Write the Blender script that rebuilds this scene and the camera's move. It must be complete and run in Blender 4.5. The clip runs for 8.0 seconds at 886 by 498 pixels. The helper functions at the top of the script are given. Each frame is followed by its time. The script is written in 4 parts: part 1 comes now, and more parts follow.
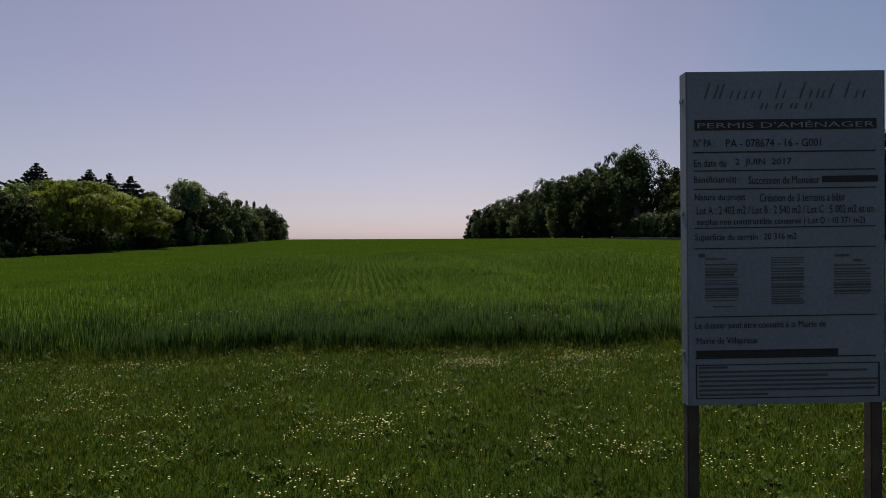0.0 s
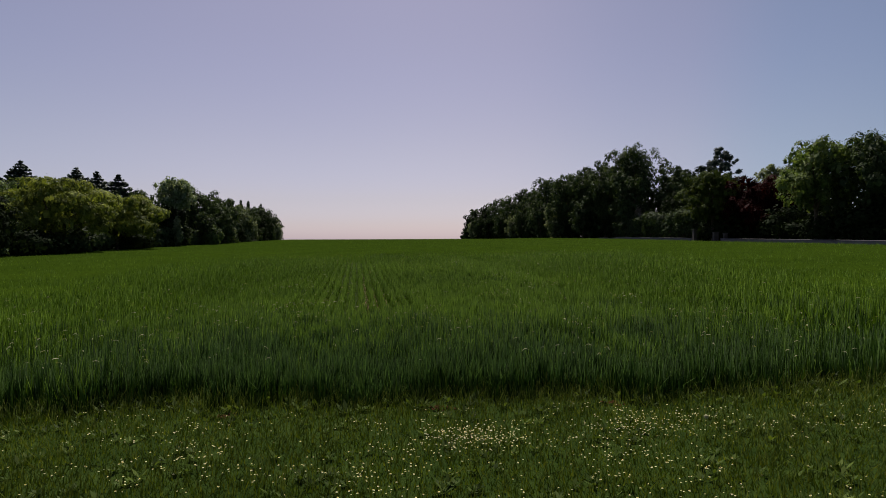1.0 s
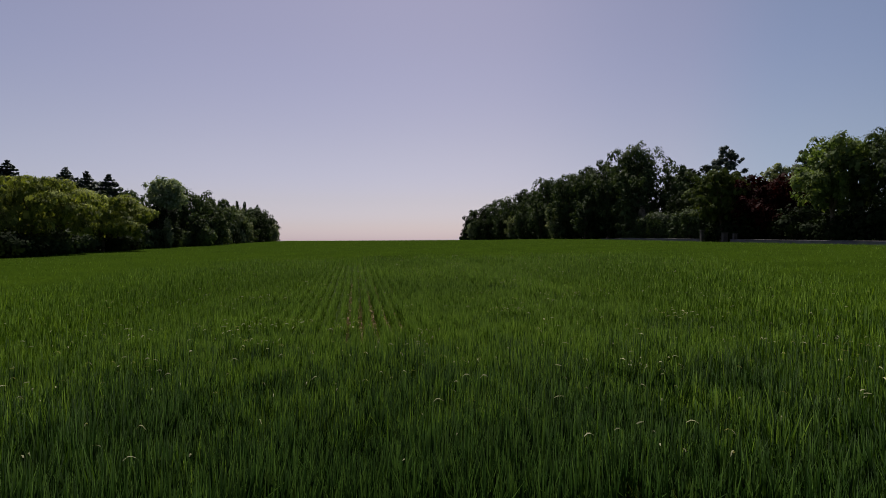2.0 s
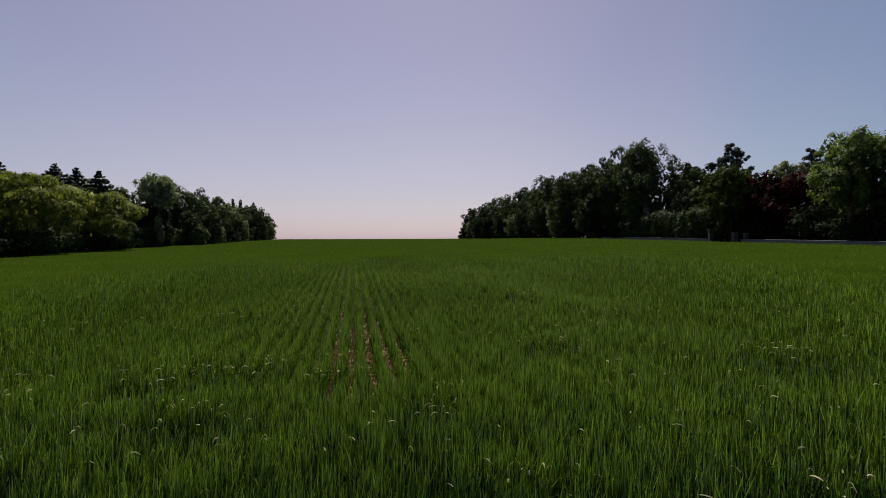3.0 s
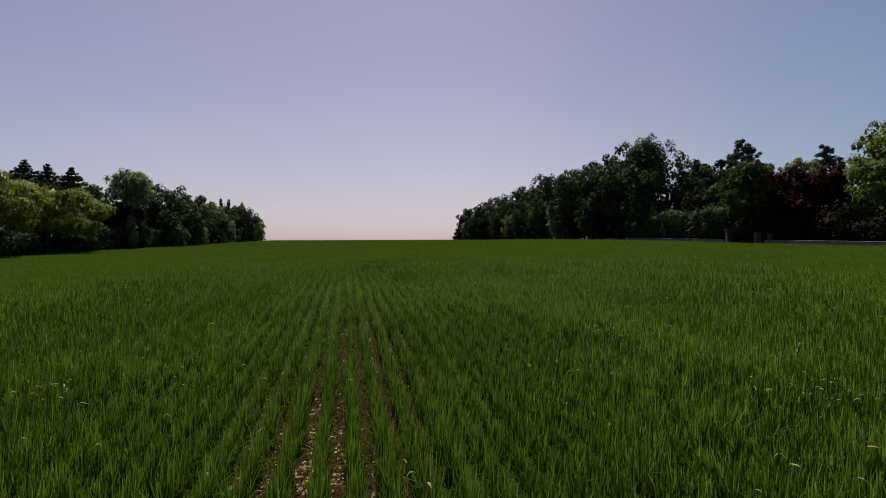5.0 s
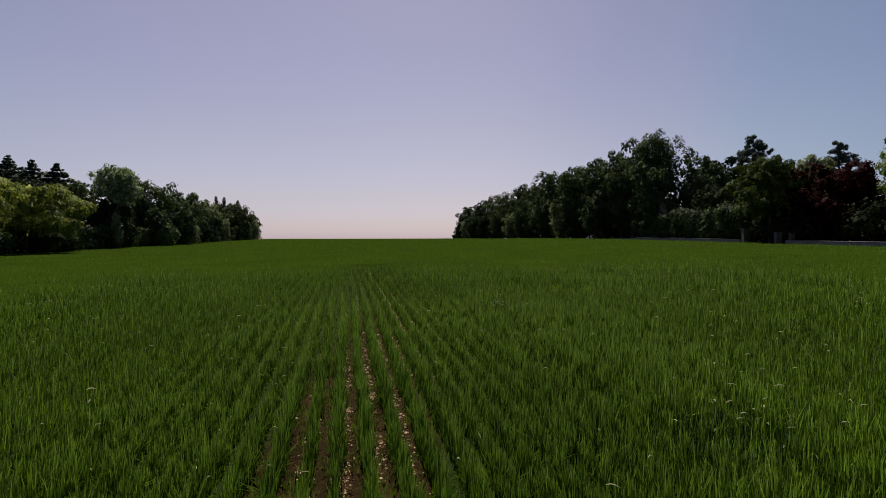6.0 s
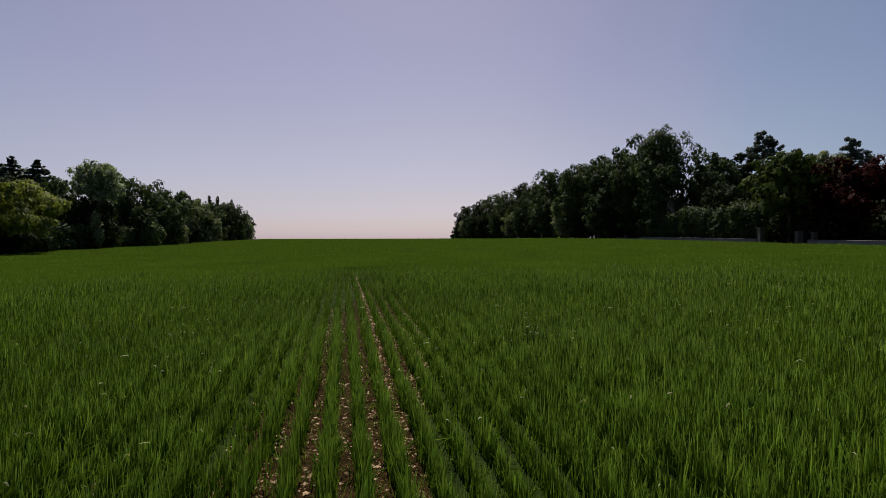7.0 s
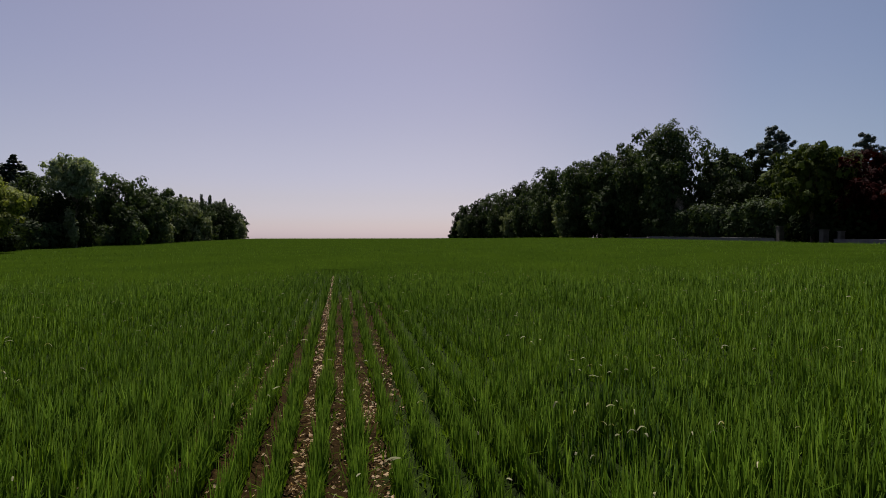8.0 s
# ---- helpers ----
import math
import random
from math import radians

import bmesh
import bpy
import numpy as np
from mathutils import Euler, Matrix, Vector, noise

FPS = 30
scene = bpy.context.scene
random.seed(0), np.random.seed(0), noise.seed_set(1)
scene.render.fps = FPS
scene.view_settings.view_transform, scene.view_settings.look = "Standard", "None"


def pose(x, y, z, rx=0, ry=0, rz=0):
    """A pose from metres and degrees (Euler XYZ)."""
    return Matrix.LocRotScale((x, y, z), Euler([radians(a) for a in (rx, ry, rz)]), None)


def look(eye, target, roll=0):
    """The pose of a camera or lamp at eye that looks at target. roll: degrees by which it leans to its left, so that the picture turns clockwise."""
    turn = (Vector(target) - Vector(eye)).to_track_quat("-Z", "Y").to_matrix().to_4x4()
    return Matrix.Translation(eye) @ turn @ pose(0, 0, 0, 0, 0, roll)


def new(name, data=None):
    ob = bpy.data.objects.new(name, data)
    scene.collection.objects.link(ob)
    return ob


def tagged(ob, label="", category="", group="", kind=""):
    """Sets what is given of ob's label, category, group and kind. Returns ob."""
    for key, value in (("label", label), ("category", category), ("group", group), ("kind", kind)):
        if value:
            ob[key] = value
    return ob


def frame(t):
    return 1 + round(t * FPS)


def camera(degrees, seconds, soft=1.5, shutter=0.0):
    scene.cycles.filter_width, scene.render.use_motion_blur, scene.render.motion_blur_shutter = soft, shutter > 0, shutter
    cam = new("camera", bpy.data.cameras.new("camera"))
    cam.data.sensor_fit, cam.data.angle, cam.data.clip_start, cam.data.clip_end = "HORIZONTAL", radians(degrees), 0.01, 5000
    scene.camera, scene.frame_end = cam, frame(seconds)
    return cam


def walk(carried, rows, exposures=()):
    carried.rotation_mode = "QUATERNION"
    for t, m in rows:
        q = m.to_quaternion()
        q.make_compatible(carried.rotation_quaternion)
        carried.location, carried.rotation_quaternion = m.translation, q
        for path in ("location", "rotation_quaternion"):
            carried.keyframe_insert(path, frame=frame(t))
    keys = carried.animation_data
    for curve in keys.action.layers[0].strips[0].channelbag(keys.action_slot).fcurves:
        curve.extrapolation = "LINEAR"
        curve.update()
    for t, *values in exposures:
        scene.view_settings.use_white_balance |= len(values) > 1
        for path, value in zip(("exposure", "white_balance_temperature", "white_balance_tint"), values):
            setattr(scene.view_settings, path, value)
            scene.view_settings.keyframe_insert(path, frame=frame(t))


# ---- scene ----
cam = camera(75.0, 8.0, soft=0.75)
# seconds, place in metres, yaw, pitch and roll in degrees
PATH = [
    (0.0, 0.000, 0.000, -0.000, -0.002, -0.860, -0.051),
    (0.5, 0.108, 1.525, -0.013, -0.102, -0.869, -0.067),
    (1.0, 0.162, 3.074, -0.038, -0.270, -0.832, -0.044),
    (1.5, 0.183, 4.618, -0.031, -0.394, -0.820, -0.057),
    (2.0, 0.159, 6.036, -0.019, -0.387, -0.723, -0.105),
    (2.5, 0.013, 7.448, 0.079, -0.457, -0.781, -0.047),
    (3.0, -0.110, 8.853, 0.123, -0.604, -0.891, -0.011),
    (3.5, -0.207, 10.261, 0.111, -0.732, -0.879, -0.012),
    (4.0, -0.314, 11.829, 0.086, -0.874, -0.854, 0.003),
    (4.5, -0.379, 13.559, 0.078, -1.012, -0.855, -0.038),
    (5.0, -0.442, 15.300, 0.115, -1.232, -0.784, -0.030),
    (5.5, -0.503, 17.257, 0.244, -1.309, -0.806, 0.010),
    (6.0, -0.642, 19.296, 0.283, -1.361, -0.944, 0.039),
    (6.5, -0.712, 21.308, 0.288, -1.477, -0.958, 0.065),
    (7.0, -0.650, 23.475, 0.217, -1.591, -0.927, 0.024),
    (7.5, -0.601, 25.758, 0.159, -1.728, -0.920, 0.053),
    (8.0, -0.465, 28.049, 0.090, -1.827, -0.914, 0.074),
]
walk(cam, [(t, pose(x, y, z, 0, 0, yaw) @ pose(0, 0, 0, 90 + pitch, 0, 0) @ pose(0, 0, 0, 0, 0, roll)) for t, x, y, z, yaw, pitch, roll in PATH])

# ---- light ----
SUN_AZ, SUN_EL = -6.0, 54.0          # degrees: from straight ahead (+y) to the right, and above the horizon
world = bpy.data.worlds.new("world")
scene.world = world
world.use_nodes = True
wn = world.node_tree.nodes
sky = wn.new("ShaderNodeTexSky")
sky.sky_type = "NISHITA"
sky.sun_disc = False
sky.sun_elevation, sky.sun_rotation = radians(SUN_EL), radians(SUN_AZ)
sky.altitude, sky.air_density, sky.dust_density, sky.ozone_density = 600, 1.0, 1.2, 1.8
wn["Background"].inputs["Strength"].default_value = 0.051
# hazy air: a paler, slightly violet sky, warmer and thicker towards the horizon, clearer and bluer away from the sun
pale = wn.new("ShaderNodeHueSaturation")
pale.inputs["Saturation"].default_value = 0.72
world.node_tree.links.new(sky.outputs[0], pale.inputs["Color"])
way = wn.new("ShaderNodeTexCoord")
split = wn.new("ShaderNodeSeparateXYZ")
world.node_tree.links.new(way.outputs["Generated"], split.inputs[0])


def sky_tint(value, low, high, stops, under):
    """Multiplies the sky's colour by a ramp over one component of the direction."""
    span = wn.new("ShaderNodeMapRange")
    span.inputs["From Min"].default_value, span.inputs["From Max"].default_value = low, high
    world.node_tree.links.new(value, span.inputs["Value"])
    ramp = wn.new("ShaderNodeValToRGB")
    ramp.color_ramp.interpolation = "EASE"
    els = ramp.color_ramp.elements
    while len(els) < len(stops):
        els.new(0.5)
    for el, (at, colour) in zip(els, stops):
        el.position, el.color = (at - low) / (high - low), (*colour, 1)
    world.node_tree.links.new(span.outputs["Result"], ramp.inputs["Fac"])
    times = wn.new("ShaderNodeMix")
    times.data_type, times.blend_type = "RGBA", "MULTIPLY"
    times.inputs[0].default_value = 1.0
    world.node_tree.links.new(under, times.inputs[6])
    world.node_tree.links.new(ramp.outputs["Color"], times.inputs[7])
    return times.outputs[2]


tinted = sky_tint(split.outputs["Z"], 0.0, 0.6, [(0.0, (1.03, 1.0, 1.24)), (0.03, (1.04, 0.99, 1.14)), (0.08, (1.08, 0.99, 1.06)), (0.16, (1.1, 1.0, 1.03)), (0.3, (1.09, 1.0, 1.06)), (0.6, (1.07, 1.0, 1.1))], pale.outputs[0])
tinted = sky_tint(split.outputs["X"], -0.8, 0.8, [(-0.7, (0.96, 1.0, 1.03)), (-0.3, (1.01, 1.01, 1.02)), (0.1, (1.07, 1.05, 1.04)), (0.35, (0.97, 1.0, 1.02)), (0.52, (0.82, 0.97, 1.02)), (0.75, (0.72, 0.91, 1.0))], tinted)
world.node_tree.links.new(tinted, wn["Background"].inputs["Color"])

sun = new("sun", bpy.data.lights.new("sun", "SUN"))
sun.data.energy, sun.data.angle, sun.data.color = 5.0, radians(0.5), (1.0, 0.94, 0.84)
toward = Vector((math.sin(radians(SUN_AZ)) * math.cos(radians(SUN_EL)), math.cos(radians(SUN_AZ)) * math.cos(radians(SUN_EL)), math.sin(radians(SUN_EL))))
sun.matrix_world = look(toward * 200, (0, 0, 0))
scene.view_settings.exposure = 0.36
scene.view_settings.use_white_balance = True
scene.view_settings.white_balance_temperature, scene.view_settings.white_balance_tint = 6650, 20


# ---- materials ----
class Mat:
    """A node material and short ways to wire it."""

    def __init__(self, name):
        self.mat = bpy.data.materials.new(name)
        self.mat.use_nodes = True
        self.tree = self.mat.node_tree
        self.bsdf = self.tree.nodes["Principled BSDF"]
        self.out = self.tree.nodes["Material Output"]

    def node(self, kind, **values):
        n = self.tree.nodes.new(kind)
        for key, value in values.items():
            n.inputs[key.replace("_", " ")].default_value = value
        return n

    def link(self, a, b):
        self.tree.links.new(a, b)

    def coords(self):
        return self.node("ShaderNodeTexCoord").outputs["Object"]

    def noise(self, scale, detail=4.0, rough=0.55, where=None):
        n = self.node("ShaderNodeTexNoise", Scale=scale, Detail=detail, Roughness=rough)
        self.link(where or self.coords(), n.inputs["Vector"])
        return n.outputs["Fac"]

    def ramp(self, fac, stops):
        n = self.node("ShaderNodeValToRGB")
        els = n.color_ramp.elements
        while len(els) < len(stops):
            els.new(0.5)
        for el, (at, colour) in zip(els, stops):
            el.position, el.color = at, (*colour, 1)
        self.link(fac, n.inputs["Fac"])
        return n.outputs["Color"]

    def mix(self, fac, a, b, blend="MIX"):
        n = self.node("ShaderNodeMix")
        n.data_type, n.blend_type = "RGBA", blend
        for socket, value in ((n.inputs[0], fac), (n.inputs[6], a), (n.inputs[7], b)):
            if isinstance(value, (int, float)):
                socket.default_value = value
            elif isinstance(value, tuple):
                socket.default_value = (*value, 1)
            else:
                self.link(value, socket)
        return n.outputs[2]

    def bump(self, height, strength, distance):
        n = self.node("ShaderNodeBump", Strength=strength, Distance=distance)
        self.link(height, n.inputs["Height"])
        self.link(n.outputs["Normal"], self.bsdf.inputs["Normal"])


def leaf_material(name, dark, mid, light, through_share=0.35, patch=0.25, patch_low=0.65, clump=2.0, clump_low=0.75, rough=0.7, gloss=0.1):
    """Leaves: the colour varies from leaf to leaf and in large patches, and part of the light comes through."""
    m = Mat(name)
    island = m.node("ShaderNodeNewGeometry").outputs["Random Per Island"]
    colour = m.ramp(island, [(0.0, dark), (0.55, mid), (1.0, light)])
    patches = m.ramp(m.noise(patch, 3.0), [(0.3, (patch_low, patch_low, patch_low)), (0.7, (1.15, 1.1, 1.0))])
    colour = m.mix(1.0, colour, patches, "MULTIPLY")
    clumps = m.ramp(m.noise(clump, 2.0), [(0.35, (clump_low, clump_low, clump_low)), (0.65, (1.15, 1.15, 1.1))])
    colour = m.mix(1.0, colour, clumps, "MULTIPLY")
    m.link(colour, m.bsdf.inputs["Base Color"])
    m.bsdf.inputs["Roughness"].default_value = rough
    m.bsdf.inputs["Specular IOR Level"].default_value = gloss
    glow = m.node("ShaderNodeBsdfTranslucent")
    warm = m.mix(1.0, colour, (1.25, 1.2, 0.55), "MULTIPLY")
    m.link(warm, glow.inputs["Color"])
    both = m.node("ShaderNodeMixShader", Fac=through_share)
    m.link(m.bsdf.outputs[0], both.inputs[1])
    m.link(glow.outputs[0], both.inputs[2])
    m.link(both.outputs[0], m.out.inputs["Surface"])
    return m.mat


def plain_material(name, a, b, scale, rough=0.8, bump_strength=0.3, bump_size=0.01, metal=0.0, gloss=0.3, fine=6.0):
    """A rough surface with stains at one scale and grain at a finer one."""
    m = Mat(name)
    stains = m.ramp(m.noise(scale), [(0.3, a), (0.7, b)])
    grain = m.ramp(m.noise(scale * fine, 6.0, 0.7), [(0.25, (0.72, 0.72, 0.72)), (0.75, (1.1, 1.1, 1.1))])
    m.link(m.mix(1.0, stains, grain, "MULTIPLY"), m.bsdf.inputs["Base Color"])
    m.bsdf.inputs["Roughness"].default_value = rough
    m.bsdf.inputs["Metallic"].default_value = metal
    m.bsdf.inputs["Specular IOR Level"].default_value = gloss
    m.bump(m.noise(scale * fine, 8.0, 0.7), bump_strength, bump_size)
    return m.mat


CROP = leaf_material("crop_leaf", (0.052, 0.118, 0.008), (0.092, 0.194, 0.013), (0.165, 0.29, 0.026), 0.42, 0.22, 0.85, 6.0, 0.68, 0.65, 0.03)
DUSKY = leaf_material("dull_crop_leaf", (0.010, 0.034, 0.004), (0.024, 0.072, 0.008), (0.07, 0.15, 0.02), 0.38, 0.22, 0.85, 6.0, 0.7, 0.6, 0.04)
# the crop's mid green, darkened for the shade low down among the plants
SHADED_UNDERLEAF = leaf_material("shaded_low_leaf", (0.026, 0.053, 0.005), (0.026, 0.053, 0.005), (0.026, 0.053, 0.005), 0.2, 0.22, 0.85, 9.0, 0.6, 0.9, 0.0)
GRASS = leaf_material("verge_grass", (0.038, 0.078, 0.006), (0.085, 0.145, 0.013), (0.185, 0.235, 0.03), 0.42, 0.6, 0.7, 9.0, 0.65, 0.6, 0.06)
WEED = leaf_material("weed_leaf", (0.03, 0.062, 0.008), (0.055, 0.1, 0.014), (0.1, 0.155, 0.03), 0.32, 1.0, 0.7)
BROAD = leaf_material("broadleaf", (0.023, 0.044, 0.019), (0.037, 0.067, 0.028), (0.062, 0.1, 0.045), 0.24, 0.3, 0.6, gloss=0.05)
# dark green leaves, darkened further to put the wood's shade into the colour
DEEP_SHADE = leaf_material("deep_green_shade_leaf", (0.0105, 0.02, 0.0085), (0.0155, 0.029, 0.0115), (0.022, 0.04, 0.0155), 0.15, 0.3, 0.5, gloss=0.015)
FRESH = leaf_material("fresh_green_leaf", (0.06, 0.112, 0.035), (0.088, 0.15, 0.046), (0.135, 0.2, 0.07), 0.33, 0.35, 0.55)
YELLOW = leaf_material("yellow_green_leaf", (0.095, 0.14, 0.03), (0.18, 0.245, 0.05), (0.33, 0.41, 0.105), 0.36, 0.45, 0.45, 1.2, 0.6)
SILVER = leaf_material("silvery_leaf", (0.085, 0.125, 0.068), (0.14, 0.195, 0.108), (0.22, 0.27, 0.17), 0.32, 0.5, 0.6)
ASH = leaf_material("ash_leaf", (0.10, 0.155, 0.10), (0.16, 0.23, 0.15), (0.25, 0.32, 0.22), 0.36, 0.5, 0.7)
COPPER = leaf_material("copper_leaf", (0.014, 0.0026, 0.0028), (0.020, 0.0032, 0.0034), (0.028, 0.0042, 0.0045), 0.2, 0.4, 0.6, gloss=0.02)
OLIVE = leaf_material("olive_green_leaf", (0.03, 0.056, 0.014), (0.047, 0.078, 0.02), (0.076, 0.112, 0.03), 0.25, 0.3, 0.6, gloss=0.03)
NEEDLE = leaf_material("conifer_needles", (0.032, 0.056, 0.05), (0.05, 0.084, 0.07), (0.078, 0.116, 0.096), 0.1, 0.5, 0.6)
BLOSSOM = leaf_material("pale_blossom", (0.12, 0.12, 0.102), (0.192, 0.186, 0.162), (0.27, 0.258, 0.228), 0.2, 0.8, 0.6)
PETAL = leaf_material("daisy_petal", (0.40, 0.42, 0.22), (0.52, 0.54, 0.33), (0.62, 0.64, 0.46), 0.3, 1.0, 0.9)
FLOWER_EYE = plain_material("daisy_centre", (0.6, 0.42, 0.03), (0.7, 0.5, 0.05), 40)
# bent green leaf tips; the light they catch is painted as a pale colour
LIT_TIP = leaf_material("lit_leaf_tip", (0.16, 0.18, 0.09), (0.24, 0.26, 0.14), (0.36, 0.37, 0.24), 0.25, 1.0, 0.8)
STRAW = leaf_material("straw", (0.07, 0.04, 0.015), (0.2, 0.13, 0.055), (0.48, 0.38, 0.21), 0.1, 1.0, 0.7, rough=0.8, gloss=0.05)
BARK = plain_material("bark", (0.05, 0.038, 0.028), (0.10, 0.08, 0.06), 2.5, 0.95, 0.8, 0.05)
FLINT = plain_material("flint", (0.26, 0.16, 0.075), (0.66, 0.52, 0.32), 30, 0.8, 0.4, 0.01)
CLOD = plain_material("soil_clod", (0.024, 0.014, 0.005), (0.08, 0.05, 0.02), 14, 0.95, 0.6, 0.01, gloss=0.02)
RED_SOIL = plain_material("reddish_soil", (0.05, 0.022, 0.008), (0.12, 0.06, 0.026), 14, 0.95, 0.6, 0.01, gloss=0.02)
WALL = plain_material("rendered_wall", (0.11, 0.11, 0.122), (0.155, 0.155, 0.168), 0.9, 0.9, 0.4, 0.02)
PILLAR = plain_material("weathered_pillar", (0.05, 0.048, 0.043), (0.10, 0.095, 0.088), 1.8, 0.9, 0.5, 0.02)
# a white board; the shade on its face is put into this blue-grey
SHADED_BOARD = plain_material("shaded_white_board", (0.15, 0.178, 0.215), (0.19, 0.222, 0.262), 2.2, 0.55, 0.05, 0.002, fine=20)
TIMBER = plain_material("sawn_timber", (0.042, 0.036, 0.025), (0.08, 0.067, 0.047), 5, 0.8, 0.4, 0.004)
INK = plain_material("black_print", (0.012, 0.012, 0.014), (0.022, 0.022, 0.025), 30, 0.6, 0.02, 0.001)
FAINT = plain_material("grey_print", (0.05, 0.058, 0.068), (0.075, 0.085, 0.098), 30, 0.6, 0.02, 0.001)
STEEL = plain_material("galvanised_bracket", (0.12, 0.12, 0.13), (0.2, 0.2, 0.21), 20, 0.55, 0.1, 0.002, metal=0.3)


def ground_material():
    """Reddish soil with flints in the field, mossy turf on the verge this side of the crop's edge."""
    m = Mat("soil_and_turf")
    where = m.coords()
    # the soil and under tones are darkened for the shade between rows
    soil = m.ramp(m.noise(5.0, 8.0, 0.7, where), [(0.3, (0.009, 0.006, 0.002)), (0.55, (0.024, 0.015, 0.005)), (0.8, (0.068, 0.045, 0.017))])
    turf = m.ramp(m.noise(3.0, 6.0, 0.6, where), [(0.3, (0.012, 0.028, 0.004)), (0.7, (0.03, 0.054, 0.009))])
    under = m.ramp(m.noise(4.0, 7.0, 0.65, where), [(0.3, (0.008, 0.015, 0.003)), (0.6, (0.018, 0.033, 0.006)), (0.8, (0.034, 0.047, 0.011))])
    sep = m.node("ShaderNodeSeparateXYZ")
    m.link(where, sep.inputs[0])

    def band(value, lows, highs):
        """1 between two bounds, fading to 0 beyond them."""
        parts = []
        for a, b in (lows, highs):
            n = m.node("ShaderNodeMapRange")
            n.interpolation_type = "SMOOTHSTEP"
            n.inputs["From Min"].default_value, n.inputs["From Max"].default_value = a, b
            m.link(value, n.inputs["Value"])
            parts.append(n.outputs["Result"])
        both = m.node("ShaderNodeMath")
        both.operation = "SUBTRACT"
        m.link(parts[0], both.inputs[0])
        m.link(parts[1], both.inputs[1])
        return both.outputs[0]

    # the thin rows drift across the field; elsewhere dark green stands for low leaves and the shade between plants
    drift = m.node("ShaderNodeMath")
    drift.operation = "MULTIPLY_ADD"
    m.link(sep.outputs["Y"], drift.inputs[0])
    drift.inputs[1].default_value = 0.03
    m.link(sep.outputs["X"], drift.inputs[2])
    thin = m.node("ShaderNodeMath")
    thin.operation = "MULTIPLY"
    m.link(band(drift.outputs[0], (-1.6, -1.4), (0.12, 0.3)), thin.inputs[0])
    m.link(band(sep.outputs["Y"], (14.2, 15.2), (42.0, 48.0)), thin.inputs[1])
    soil = m.mix(thin.outputs[0], under, soil)
    edge = m.node("ShaderNodeMath")
    edge.operation = "MULTIPLY_ADD"
    m.link(sep.outputs["X"], edge.inputs[0])
    edge.inputs[1].default_value = -0.05
    m.link(sep.outputs["Y"], edge.inputs[2])
    past = m.node("ShaderNodeMapRange")
    m.link(edge.outputs[0], past.inputs["Value"])
    past.inputs["From Min"].default_value, past.inputs["From Max"].default_value = 8.9, 9.25
    m.link(m.mix(past.outputs["Result"], turf, soil), m.bsdf.inputs["Base Color"])
    m.bsdf.inputs["Roughness"].default_value = 0.95
    m.bsdf.inputs["Specular IOR Level"].default_value = 0.02
    m.bump(m.noise(9.0, 10.0, 0.75, where), 0.8, 0.06)
    return m.mat


GROUND = ground_material()


# ---- mesh helpers ----
def mesh_from(name, verts, faces, material, smooth=False, normals=None):
    """A mesh from an array of places and an array of faces that all have the same number of corners."""
    verts, faces = np.asarray(verts, np.float32), np.asarray(faces, np.int32)
    me = bpy.data.meshes.new(name)
    me.vertices.add(len(verts))
    me.vertices.foreach_set("co", verts.ravel())
    corners = faces.shape[1]
    me.loops.add(faces.size)
    me.loops.foreach_set("vertex_index", faces.ravel())
    me.polygons.add(len(faces))
    me.polygons.foreach_set("loop_start", np.arange(0, faces.size, corners, dtype=np.int32))
    me.polygons.foreach_set("use_smooth", np.full(len(faces), smooth, dtype=bool))
    me.materials.append(material)
    me.update(calc_edges=True)
    if normals is not None:
        # leaves of one clump share its rounded shading
        me.polygons.foreach_set("use_smooth", np.ones(len(faces), dtype=bool))
        me.normals_split_custom_set_from_vertices(np.asarray(normals, np.float32))
    return me


def thing(name, at, label, category, group="", kind=""):
    """An empty at a thing's base, which parents its parts."""
    ob = new(name)
    ob.location = at
    ob.empty_display_size = 0.2
    return tagged(ob, label, category, group, kind)


def child(ob, parent, label=""):
    ob.parent = parent
    return tagged(ob, label)


def part(name, bm, material, parent, label=""):
    me = bpy.data.meshes.new(name)
    bm.to_mesh(me)
    bm.free()
    me.materials.append(material)
    return child(new(name, me), parent, label)


def box(x0, y0, z0, x1, y1, z1, bevel=0.0):
    bm = bmesh.new()
    bmesh.ops.create_cube(bm, size=1.0)
    for v in bm.verts:
        v.co = ((x0 + x1) / 2 + v.co.x * (x1 - x0), (y0 + y1) / 2 + v.co.y * (y1 - y0), (z0 + z1) / 2 + v.co.z * (z1 - z0))
    if bevel:
        bmesh.ops.bevel(bm, geom=bm.edges[:], offset=bevel, segments=2, affect="EDGES")
    return bm


# ---- ground ----
def blend(y, knots):
    ys, zs = zip(*knots)
    return np.interp(y, ys, zs)


